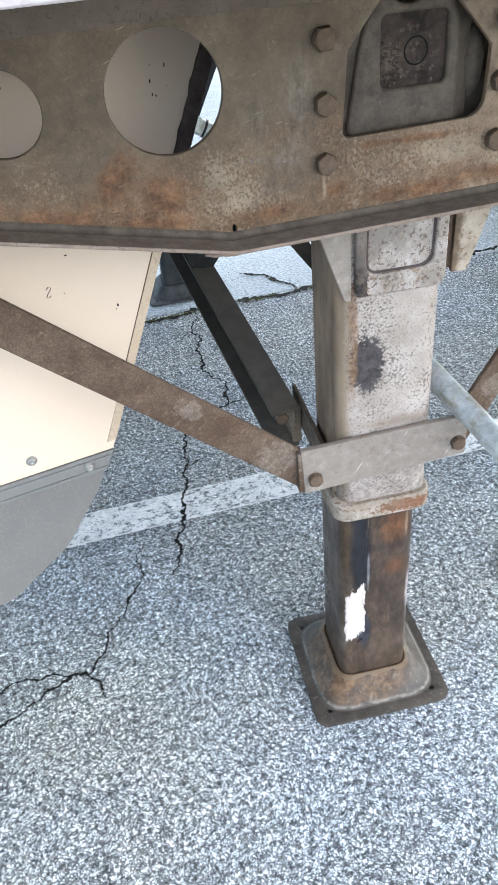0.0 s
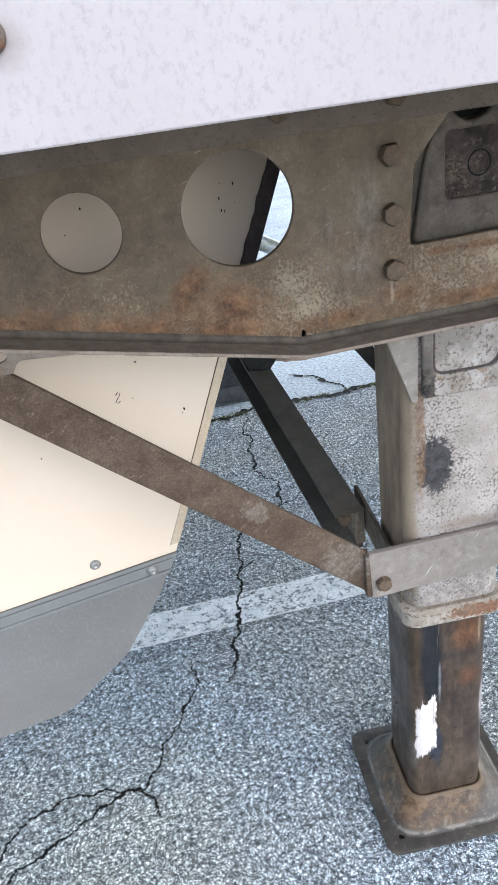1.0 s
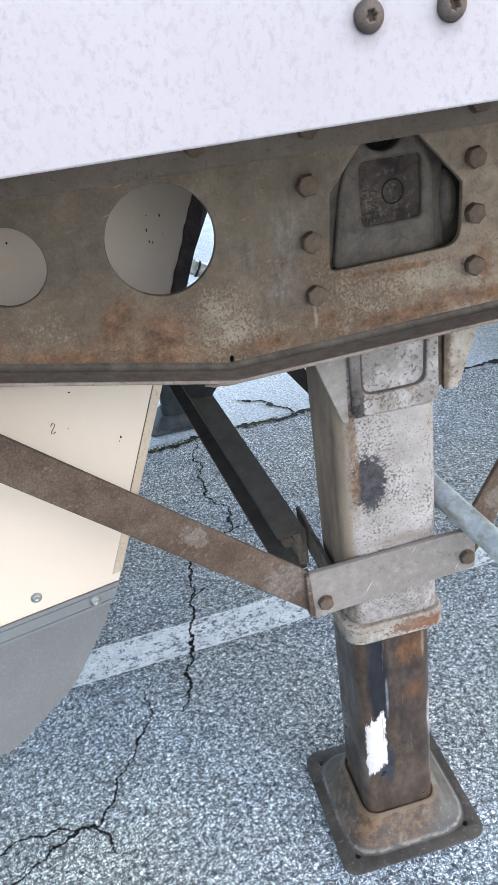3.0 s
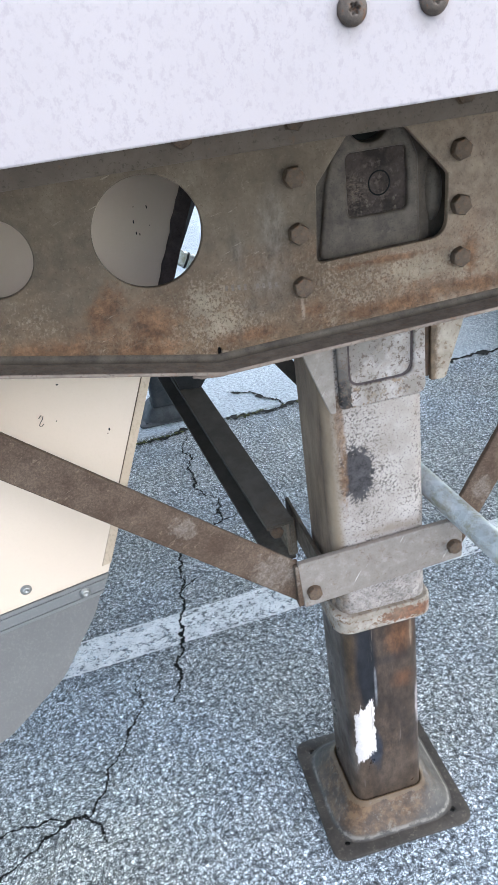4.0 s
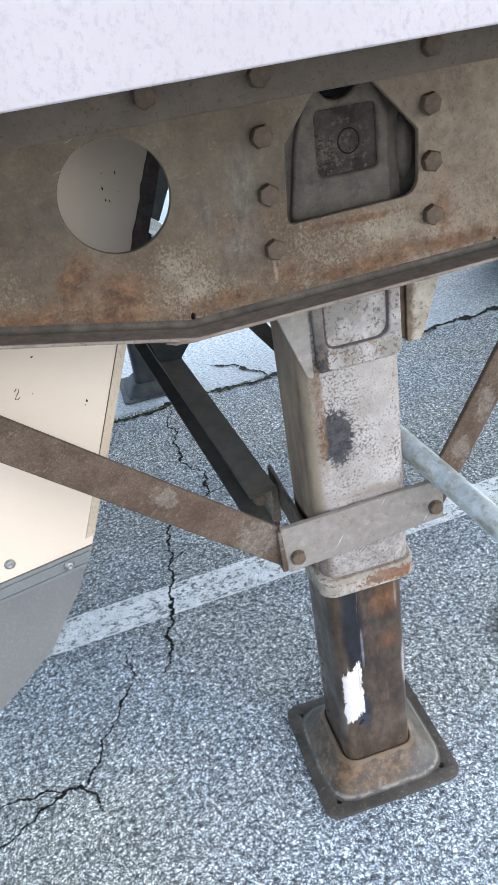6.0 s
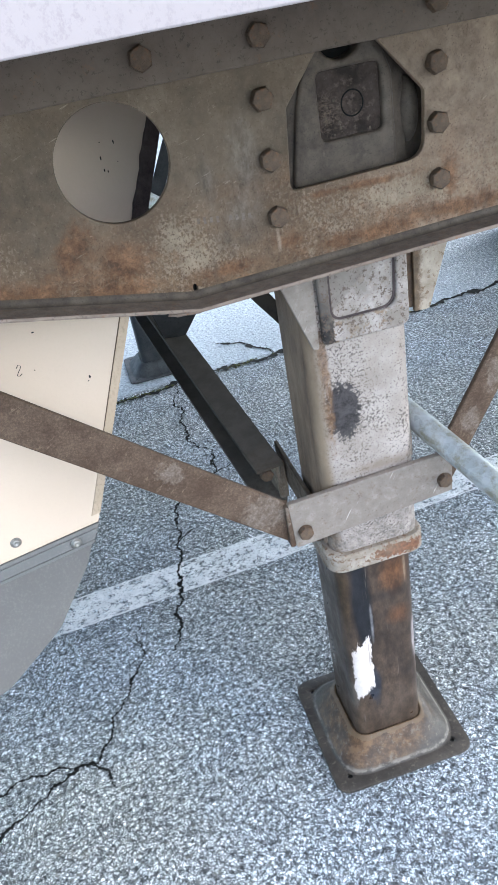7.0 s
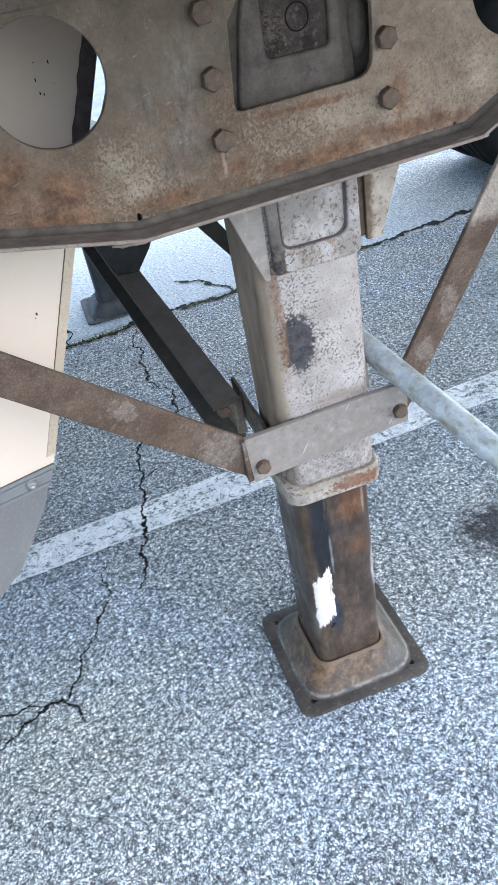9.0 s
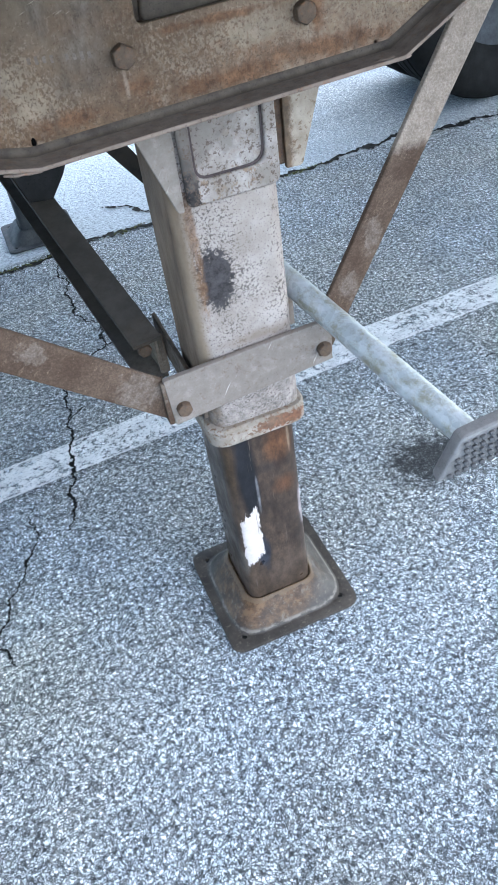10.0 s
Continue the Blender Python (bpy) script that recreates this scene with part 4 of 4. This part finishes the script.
for x, z in ((-0.197, 0.930), (0.187, 0.942)):
    bm = bmesh.new()
    bmesh.ops.create_uvsphere(bm, u_segments=24, v_segments=10, radius=1, matrix=Matrix.LocRotScale((x - 0.012, BY - 0.030, z + 0.001), Euler((0, radians(3), 0)), (0.022, 0.005, 0.0030)))
    for v in bm.verts:
        v.co += noise.noise_vector(v.co * 160) * 0.0018
    child(smooth(part("weld_bead", bm, EDGE, None, "rust-pink weld at the flange corner"), 80), beam)
# added black plate behind the left slot, for the dark of its cavity
child(part("slot_backing", box(-0.203, -0.184, BY + 0.012, BY + 0.015, 0.930, 0.954), BLACK), beam)
rnd = random.Random(8)
bm = bmesh.new()
for k in range(9):
    if k != 4:
        x, z = -0.176 + 0.0068 * k, 1.0125 - 0.0008 * k
        bmesh.ops.create_cube(bm, size=1, matrix=Matrix.Translation((x, BY + 0.0002, z)) @ Matrix.Diagonal((0.0030, 0.0012, rnd.uniform(0.005, 0.007), 1)))
child(part("stamped_marks", bm, FLANGE, None, "row of worn stamped bars"), beam)
# lug below the beam for the brace
lug = round_poly([(-0.62, 1.018), (-0.62, 0.968), (-0.493, 0.968), (-0.4855, 0.9805), (-0.40, 0.9745)], [0, 0.012, 0.004, 0.010, 0])
ob = part("brace_lug", plate([lug, circle(-0.505, 0.987, 0.0105, 20, 0.62)], 0.006, 0.001, pose(0, BY - 0.035, 0)), FLANGE, beam)
child(ob, beam)

# ---- landing leg ----
CX = 0.008


def landing_leg(name, label, group):
    leg = base(name, (0, 0, 0), label, "landing leg", group)
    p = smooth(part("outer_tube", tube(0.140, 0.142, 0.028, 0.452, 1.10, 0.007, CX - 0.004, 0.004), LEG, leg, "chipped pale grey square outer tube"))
    smooth(part("collar", tube(0.155, 0.158, 0.030, 0.448, 0.480, 0.013, CX - 0.0065, 0.002, 0.003), COLLAR, leg, "grey collar with rust patches"))
    smooth(part("inner_tube", tube(0.125, 0.127, 0.025, 0.020, 0.60, 0.007, CX - 0.0085, 0.0025), INNER, leg, "oily brown steel inner tube, white paint patch"))
    # foot: a flat rim with holes and a pressed, raised middle
    rim = plate([rrect(0.256, 0.256, 0.028), rrect(0.206, 0.202, 0.050)] + [circle(a * 0.0985, b * 0.0985, 0.0052, 16) for a in (-1, 1) for b in (-1, 1)], 0.007, 0.0015)
    bmesh.ops.transform(rim, matrix=pose(0, 0, 0.008, -90, 0, 0), verts=rim.verts)
    smooth(part("foot_plate", rim, FOOT, leg, "dirty steel foot plate with corner holes"))
    # added black sheet under the foot, for the shade in its holes
    under = plate([rrect(0.244, 0.244, 0.026)], 0.0006, 0.0001)
    bmesh.ops.transform(under, matrix=pose(0, 0, 0.0009, -90, 0, 0), verts=under.verts)
    part("foot_underside", under, BLACK, leg)
    prof = [(0.226, 0.222, 0.060, 0.0078), (0.219, 0.215, 0.059, 0.0086), (0.214, 0.210, 0.058, 0.0112), (0.209, 0.205, 0.057, 0.0148), (0.200, 0.197, 0.054, 0.0185), (0.184, 0.182, 0.049, 0.0270), (0.166, 0.166, 0.043, 0.0385),
            (0.152, 0.154, 0.037, 0.0450), (0.142, 0.144, 0.033, 0.0475), (0.1365, 0.1385, 0.031, 0.0500), (0.1325, 0.1345, 0.029, 0.0508), (0.1290, 0.1310, 0.027, 0.0500), (0.1256, 0.1276, 0.0255, 0.0478), (0.1256, 0.1276, 0.0255, 0.0300)]
    rings = []
    for w, d, r, z in prof:
        k = min(1, max(0, (z - 0.012) / 0.03))
        ring = []
        for x, y in rrect(w, d, r, 12, -0.0005 * k, 0.0025 * k):
            lift = 0.0030 * k * noise.noise((x * 30, y * 30, 3))
            spread = 0.0016 * max(0, noise.noise((x * 22, y * 22, 8)) + (0.5 if x < -0.03 else -0.1)) if w < 0.1300 else 0.0
            q = Vector((x, y)).normalized() * spread
            ring.append((x + q.x, y + q.y, z + lift))
        rings.append(ring)
    smooth(part("foot_dish", loft(rings, False), FOOT, leg, "raised rusty ochre middle of the foot"), 60)
    # sleeve at the head of the tube with a pressed window
    window = round_poly([(-0.030, 0.97), (-0.032, 0.846), (0.054, 0.846), (0.058, 0.97)], [0, 0.016, 0.020, 0])
    part("sleeve_plate", plate([round_poly([(-0.046, 0.99), (-0.046, 0.818), (0.071, 0.818), (0.071, 0.99)], [0, 0.010, 0.014, 0]), window], 0.007, 0.003, pose(0, -0.0745, 0)), SLEEVE, leg, "grey plate with a rounded window")
    # dark ring laid in for the shade of the groove at the window's edge
    groove = round_poly([(-0.0276, 0.97), (-0.0296, 0.8486), (0.0514, 0.8486), (0.0554, 0.97)], [0, 0.015, 0.019, 0])
    part("window_groove", plate([window, groove], 0.002, 0.0003, pose(0, -0.0705, 0)), TAPE, leg, "dark ring for the groove's shade round the window")
    part("window_panel", box(-0.040, 0.064, -0.0690, -0.0675, 0.836, 0.985, 0.0005), SLEEVE, leg)
    part("left_wing", plate([round_poly([(-0.125, 0.99), (-0.087, 0.898), (-0.058, 0.815), (-0.050, 0.813), (-0.048, 0.99)], [0, 0, 0.004, 0.004, 0])], 0.007, 0.001, pose(0, -0.070, 0)), CLAMP, leg, "grey triangular gusset")
    part("right_wing", plate([round_poly([(0.090, 0.99), (0.088, 0.822), (0.109, 0.821), (0.164, 0.99)], [0, 0.002, 0.006, 0])], 0.007, 0.001, pose(0, -0.052, 0)), WING, leg, "rusty grey angled gusset")
    part("right_wing_return", box(0.0745, 0.091, -0.046, 0.03, 0.826, 0.99), BOLT, leg)
    part("rear_wing", plate([[(-0.171, 0.95), (-0.0917, 0.8413), (-0.0581, 0.7949), (-0.045, 0.7949), (-0.0488, 0.8169), (-0.0588, 0.8327), (-0.133, 0.95)]], 0.007, 0.001, pose(0, 0.0775, 0)), ANGLE, leg, "dusty dark slanting brace")
    # gear head behind the opening in the beam
    part("gear_housing", box(-0.085, 0.165, -0.080, 0.066, 1.005, 1.22, 0.004), GEAR, leg, "greasy dark gear housing")
    cover = round_poly([(-0.066, 1.016), (0.054, 1.016), (0.053, 1.112), (0.032, 1.166), (-0.032, 1.166), (-0.053, 1.095)], [0.010, 0.014, 0.014, 0.006, 0.006, 0.014])
    wide = round_poly([(-0.082, 1.010), (0.068, 1.012), (0.068, 1.114), (0.044, 1.172), (-0.046, 1.172), (-0.080, 1.10)], [0.010, 0.014, 0.014, 0.006, 0.006, 0.014])
    smooth(part("cover_skirt", loft([[(x, -0.0810, z) for x, z in wide], [(x, -0.0900, z) for x, z in wide], [(x, -0.0945, z) for x, z in cover]], False), GEAR, leg, "sloping dark side of the cover"), 25)
    # black disc that stands for the shade inside the cover's hole
    part("shaft_hole", plate([circle(-0.001, 1.155, 0.0226, 32)], 0.001, 0.0002, pose(0, -0.0825, 0)), RUBBER, leg, "black disc for the shade in the cover hole")
    smooth(part("gear_cover", plate([cover, circle(-0.001, 1.155, 0.0235, 32), round_poly([(-0.029, 1.058), (0.040, 1.058), (0.040, 1.124), (-0.029, 1.124)], 0.008)], 0.030, 0.0038, pose(0, -0.100, 0), 2), GEAR, leg, "raised dark gear cover"), 40)
    bm = box(-0.031, 0.042, -0.0950, -0.070, 1.056, 1.126, 0.001)
    part("cover_plate", bm, GREASE, leg, "black greasy recessed square plate")
    rings = []
    for i in range(40):
        a = 2 * math.pi * i / 40
        rings.append([(0.009 + (0.012 + 0.0008 * math.cos(b)) * math.cos(a), -0.0950 + 0.0008 * math.sin(b), 1.089 + (0.0126 + 0.0008 * math.cos(b)) * math.sin(a)) for b in (0, 1.57, 3.14, 4.71)])
    part("ring_emblem", loft(rings + rings[:1], False), RUBBER, leg)
    rnd = random.Random(5)
    bm = bmesh.new()
    for _ in range(20):
        x, z = rnd.uniform(-0.023, -0.004), rnd.uniform(1.066, 1.105)
        if rnd.random() < 0.35:
            x, z = rnd.uniform(-0.020, 0.028), rnd.uniform(1.061, 1.075)
        bmesh.ops.create_icosphere(bm, subdivisions=1, radius=rnd.uniform(0.0008, 0.0018), matrix=Matrix.Translation((x, -0.0948, z)) @ Matrix.Diagonal((1, 0.5, rnd.uniform(0.6, 1.6), 1)))
    part("grease_lumps", bm, GEAR, leg)
    bm = bmesh.new()
    bmesh.ops.create_uvsphere(bm, u_segments=32, v_segments=16, radius=1, matrix=Matrix.LocRotScale((0.074, -0.081, 1.070), None, (0.013, 0.017, 0.034)))
    smooth(part("side_bulge", bm, GEAR, leg), 80)
    # clamp: bars before and behind the tube, straps at its sides
    front = round_poly([(-0.125, 0.603), (-0.121, 0.526), (0.121, 0.545), (0.121, 0.612)], 0.003)
    part("clamp_bar", plate([front], 0.009, 0.001, pose(0, -0.0795, 0)), CLAMP, leg, "scratched grey flat clamp bar")
    part("clamp_bar", box(-0.058, 0.121, 0.0505, 0.0585, 0.53, 0.60), CLAMP, leg)
    part("side_strap", box(-0.0790, -0.0725, -0.070, 0.158, 0.510, 0.562), GEAR, leg)
    for x, z in ((-0.106, 0.552), (0.107, 0.569)):
        place("clamp_bolt", HEX_SMALL, BOLT, leg, pose(x, -0.0795, z, 0, 20, 0), "rusty hexagon bolt")
        place("clamp_bolt", HEX_SMALL, BOLT, leg, pose(abs(x) - 0.002, 0.0585, z, 0, 0, 180))
    return leg


leg_near = landing_leg("landing_leg", "weathered grey square landing leg standing on its foot plate", "trailer landing legs")
leg_far = copy_thing(leg_near, pose(-0.13, 1.85, 0, 0, 0, 180))
# darker copies of the leg colours, holding the shade under the trailer
FAR_LEG_SHADE = make_plain_metal("shaded_far_leg", (0.014, 0.016, 0.020), (0.040, 0.042, 0.046), 0.2, 0.55, 0.0, rustcol=(0.06, 0.055, 0.05))
FAR_FOOT_SHADE = make_plain_metal("shaded_far_foot", (0.024, 0.026, 0.030), (0.070, 0.072, 0.076), 0.2, 0.6, 0.0, rustcol=(0.12, 0.10, 0.08))
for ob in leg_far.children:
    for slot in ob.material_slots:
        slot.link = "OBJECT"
        slot.material = FAR_FOOT_SHADE if ob.name.startswith("foot") and "under" not in ob.name else FAR_LEG_SHADE
tagged(leg_far, "landing leg of the other trailer side, darkened for shade")


# ---- braces ----
def flat_brace(name, a, b, width, th, label, material=BRACE):
    """A flat bar from a to b (x, y, z), its broad face to the front."""
    a, b = Vector(a), Vector(b)
    d = (b - a).normalized()
    s = Vector((-d.z, 0, d.x)).normalized()
    n = d.cross(s)
    rings = []
    for p in (a, b):
        ring = []
        for u, v in rrect(width, th, 0.002, 2):
            ring.append(p + s * u + n * v)
        rings.append(ring)
    brace = base(name, (0, 0, 0), label, "brace", "leg braces")
    part("bar", loft(rings), material, brace)
    # the bent end that the clamp holds
    if b.x < a.x:
        part("bent_end", box(a.x - 0.0175, a.x - 0.0095, a.y - 0.0150 if material == BRACE else a.y - 0.004, a.y + 0.006, a.z - 0.024, a.z + 0.046, 0.0015), material, brace)
    return brace


brace_left = flat_brace("brace_bar", (-0.112, -0.064, 0.553), (-0.585, -0.098, 0.983), 0.053, 0.008, "brown painted flat steel brace bolted to the leg clamp")
brace_right = flat_brace("brace_bar", (0.101, -0.060, 0.548), (0.391, -0.085, 1.095), 0.043, 0.008, "brown scuffed flat steel brace bolted to the leg clamp")

# the far braces take the same shade-dark colour instead of brown paint
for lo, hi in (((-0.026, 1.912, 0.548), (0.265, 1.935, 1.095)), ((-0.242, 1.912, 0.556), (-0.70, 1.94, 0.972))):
    flat_brace("brace_bar", lo, hi, 0.049, 0.008, "flat steel brace on the far landing leg, darkened for shade", FAR_LEG_SHADE)

cross = base("angle_brace", (-0.11, 0.09, 0.56), "dusty black steel channel brace running under the trailer", "brace", "leg braces")
a, b = Vector((-0.1075, 0.085, 0.562)), Vector((-0.165, 0.56, 0.628)) + (Vector((-0.165, 0.56, 0.628)) - Vector((-0.1075, 0.085, 0.562))) * 1.4
d = (b - a).normalized()
s = Vector((1, 0, 0)) - d * d.x
s.normalize()
n = s.cross(d)
if n.z < 0:
    n = -n
prof = [(-0.023, 0), (0.023, 0), (0.023, -0.085), (-0.023, -0.085), (-0.023, -0.080), (0.017, -0.080), (0.017, -0.006), (-0.023, -0.006)]
bm = loft([[p + s * u + n * v for u, v in prof] for p in (a, b)])
child(part("angle_iron", bm, ANGLE), cross)
child(part("end_tab", box(-0.0960, -0.0805, 0.096, 0.104, 0.488, 0.557), TAB, None, "brown upright end plate"), cross)
ob = place("brace_bolt", HEX_SMALL, GEAR, cross, pose(-0.1125, 0.100, 0.541))
child(ob, cross)
hanger = tagged(part("hanger_bracket", plate([[(-0.225, 0.80), (-0.205, 0.70), (-0.185, 0.629), (-0.143, 0.623), (-0.110, 0.665), (-0.075, 0.73), (-0.055, 0.80)]], 0.05, 0.002, pose(0, 0.545, 0)), BLACK), "black steel bracket plate on the angle brace", "bracket")

# ---- step pipe ----
STUD = make_plain_metal("worn_stud", (0.045, 0.044, 0.046), (0.11, 0.108, 0.11), 0.1, 0.7, 0.0, scale=120)
step = base("step_pipe", (0.09, 0.02, 0.645), "galvanised pipe step with a studded end pad", "step")
PA, PB = Vector((0.088, 0.035, 0.649)), Vector((0.161, -0.350, 0.588))
ob = smooth(part("pipe", rod(PA, PB, 0.0174, 32, 0.0035), PIPE, None, "stained galvanised steel pipe"))
child(ob, step)
px = Vector((0.92, -0.20, 0.33)).normalized()
py = Vector((0.30, 0.80, 0.10))
py = (py - px * py.dot(px)).normalized()
pz = px.cross(py)
pm = Matrix.Translation((0.192, -0.362, 0.597)) @ Matrix((px, py, pz)).transposed().to_4x4() @ pose(0, 0, 0, -6, 0, 0)
bm = box(-0.073, 0.085, -0.015, 0.006, -0.022, 0.028, 0.004)
for v in bm.verts:
    v.co.x += 0.9 * v.co.z
bmesh.ops.transform(bm, matrix=pm, verts=bm.verts)
pad = child(part("pad", bm, PAD, None, "dusty grey studded pad"), step)
stud = mesh_of(box(-0.0030, 0.0030, -0.0045, 0.0, -0.0028, 0.0028, 0.0010, 1))
for i in range(15):
    for k in range(5):
        ob = place("stud", stud, STUD, None, pm @ pose(-0.061 + 0.0098 * i + 0.0049 * (k % 2) + 0.9 * (-0.0160 + 0.0088 * k), -0.0152, -0.0160 + 0.0088 * k))
        ob.parent = pad
        ob.matrix_parent_inverse = Matrix()

far_step = base("step_pipe", (0.0, 1.80, 0.61), "galvanised pipe with a bolted bracket on the far landing leg", "step")
FA, FB = Vector((-0.004, 1.800, 0.612)), Vector((0.140, 1.785, 0.532))
child(smooth(part("pipe", rod(FA, FB, 0.028, 32, 0.004), PIPE)), far_step)
child(smooth(part("pipe_collar", rod(FA.lerp(FB, 0.22), FA.lerp(FB, 0.27), 0.0305, 32), BLACK)), far_step)
tab = round_poly([(-0.060, 0.690), (-0.066, 0.640), (0.012, 0.580), (0.026, 0.632), (-0.030, 0.676)], [0.006, 0.01, 0.012, 0.012, 0.006])
child(part("bracket", plate([tab, circle(-0.030, 0.655, 0.007, 16)], 0.008, 0.001, pose(0, 1.768, 0)), PIPE, None, "pale bracket plate with a hole"), far_step)

# ---- side skirt ----
SK = Matrix.Translation((-0.35, 0.03, 0)) @ Matrix.Rotation(math.atan(0.25), 4, "Z") @ Matrix.Translation((0.35, 0, 0))


def skx(x):
    return -0.35 + (x + 0.35) * math.hypot(1, 0.25)


skirt = base("side_skirt", (-0.4, 0.03, 0.6), "cream side skirt panel with a grey rubber flap below", "side skirt")
edge = lambda z: skx(-0.383 + (z - 0.591) * 0.426)
ob = part("panel", plate([[(-2.6, 1.24), (-2.6, 0.596), (edge(0.596), 0.596), (edge(1.24), 1.24)]], 0.008, 0.001, SK), CREAM, None, "smooth cream panel")
child(ob, skirt)
ob = part("edge_trim", plate([[(edge(0.610) - 0.0132, 0.610), (edge(0.610) + 0.0008, 0.610), (edge(0.948) + 0.0008, 0.948), (edge(0.948) - 0.0132, 0.948)]], 0.011, 0.0012, SK @ pose(0, -0.0014, 0)), TRIM, None, "tan edge trim")
child(ob, skirt)
ob = part("trim_gap", plate([[(edge(0.70) - 0.0139, 0.70), (edge(0.70) - 0.0131, 0.70), (edge(0.948) - 0.0127, 0.948), (edge(0.948) - 0.0143, 0.948)]], 0.003, 0.0002, SK @ pose(0, -0.0012, 0)), BOLT, None, "dark dirty gap beside the trim")
child(ob, skirt)
ragged = [(edge(z) - 0.017 + 0.003 * noise.noise((z * 60, 3, 0)), z) for z in (1.24 - 0.29 * k / 40 for k in range(41))]
ob = part("edge_post", plate([[(edge(0.95) + 0.004, 0.95), (edge(1.24) + 0.004, 1.24)] + ragged], 0.016, 0.001, SK @ pose(0, -0.004, 0)), TAPE, None, "dark brown tape along the panel edge")
child(ob, skirt)
ob = part("strip", plate([[(-2.6, 0.5975), (-2.6, 0.568), (edge(0.568) - 0.004, 0.568), (edge(0.5975) - 0.001, 0.5975)]], 0.005, 0.001, SK @ pose(0, -0.005, 0)), STRIP, None, "grey clamping strip")
child(ob, skirt)
for z in (0.5735, 0.5905):
    ob = part("strip_rib", box(-2.6, edge(z) - 0.004, -0.0075, -0.005, z - 0.0016, z + 0.0016, 0.0007), STRIP)
    ob.data.transform(SK)
    child(ob, skirt)
flap = round_poly([(-2.6, 0.572), (-2.6, 0.384), (skx(-0.580), 0.380), (skx(-0.480), 0.446), (skx(-0.413), 0.535), (edge(0.572) - 0.004, 0.572)], [0, 0, 0.06, 0.08, 0.05, 0.004], 8)
ob = part("flap", plate([flap], 0.006, 0.001, SK @ pose(0, 0.001, 0)), FLAP, None, "grey rubber flap")
child(ob, skirt)


def screw():
    n, rings = 24, []
    for q, y in ((0.0078, 0), (0.0078, -0.0008), (0.0062, -0.0012), (0.006, -0.0026), (0.0045, -0.0040), (0.002, -0.0042), (0.0018, -0.0026)):
        rings.append([(q * math.cos(2 * math.pi * i / n), y, q * math.sin(2 * math.pi * i / n)) for i in range(n)])
    return mesh_of(loft(rings))


SCREW = screw()
SCREW.shade_smooth()
for x, z, y in ((-0.492, 0.620, 0.0), (-0.420, 0.583, -0.0075), (-0.70, 0.620, 0.0), (-0.66, 0.583, -0.0075)):
    ob = place("screw", SCREW, STEEL, None, SK @ pose(skx(x), y, z))
    child(ob, skirt)

# dirt marks on the panel
for x, z, r, k in ((-0.333, 0.812, 0.0022, 1.6), (-0.336, 0.807, 0.0014, 1.0), (-0.383, 0.893, 0.0030, 0.5), (-0.395, 0.846, 0.0012, 1), (-0.245, 1.083, 0.0015, 0.5), (-0.229, 1.080, 0.0012, 3.2),
                   (-0.248, 1.066, 0.0013, 3.0), (-0.247, 1.052, 0.0012, 2.6), (-0.243, 1.050, 0.0010, 2.6), (-0.229, 1.058, 0.0008, 1.0), (-0.408, 1.085, 0.0018, 1.5), (-0.43, 1.060, 0.0014, 1.0), (-0.52, 0.80, 0.0016, 1.0)):
    bm = plate([circle(skx(x), z, 0.6 * r, 10, k)], 0.0008, 0.0001, SK @ pose(0, -0.0006, 0))
    child(part("dirt_mark", bm, BLACK), skirt)
pts = [(-0.4155, 0.8565), (-0.412, 0.860), (-0.4095, 0.858), (-0.411, 0.8545), (-0.415, 0.850), (-0.417, 0.8465), (-0.414, 0.8455), (-0.411, 0.8475)]
loop = [(skx(x), z) for x, z in pts] + [(skx(x) + 0.0006, z - 0.0005) for x, z in pts[::-1]]
child(part("dirt_mark", plate([loop], 0.0008, 0.0001, SK @ pose(0, -0.0006, 0)), BLACK), skirt)

# ---- truck wheels ----
RIM = make_plain_metal("dusty_wheel_paint", (0.035, 0.038, 0.044), (0.07, 0.075, 0.083), 0.1, 0.6, 0.0)


def truck_wheel(x, y, r=0.5):
    wheel = base("truck_wheel", (x, y, r), "black truck tyre standing in shade under the trailer", "wheel", "truck wheels")
    nn = 96
    prof = [(0.29, -0.11), (0.33, -0.128), (0.40, -0.140), (0.455, -0.138), (0.487, -0.120), (0.497, -0.100), (0.499, -0.060), (0.489, -0.056), (0.489, -0.048),
            (0.500, -0.044), (0.500, -0.004), (0.489, 0.0), (0.489, 0.008), (0.500, 0.012), (0.500, 0.052), (0.489, 0.056), (0.489, 0.064), (0.499, 0.068), (0.497, 0.100),
            (0.487, 0.120), (0.455, 0.138), (0.40, 0.140), (0.33, 0.128), (0.29, 0.11)]
    bm = loft([[(q * math.cos(2 * math.pi * i / nn), w, q * math.sin(2 * math.pi * i / nn)) for i in range(nn)] for q, w in prof], False)
    smooth(part("tyre", bm, RUBBER, wheel, "black rubber tyre"))
    prof = [(0.292, -0.11), (0.280, -0.105), (0.265, -0.03), (0.20, -0.01), (0.12, -0.05), (0.10, -0.10), (0.03, -0.11)]
    bm = loft([[(q * math.cos(2 * math.pi * i / nn), w, q * math.sin(2 * math.pi * i / nn)) for i in range(nn)] for q, w in prof], True)
    smooth(part("rim", bm, RIM, wheel, "dusty grey steel rim"))
    return wheel


truck_wheel(1.89, 1.97)
truck_wheel(1.89, 2.29)
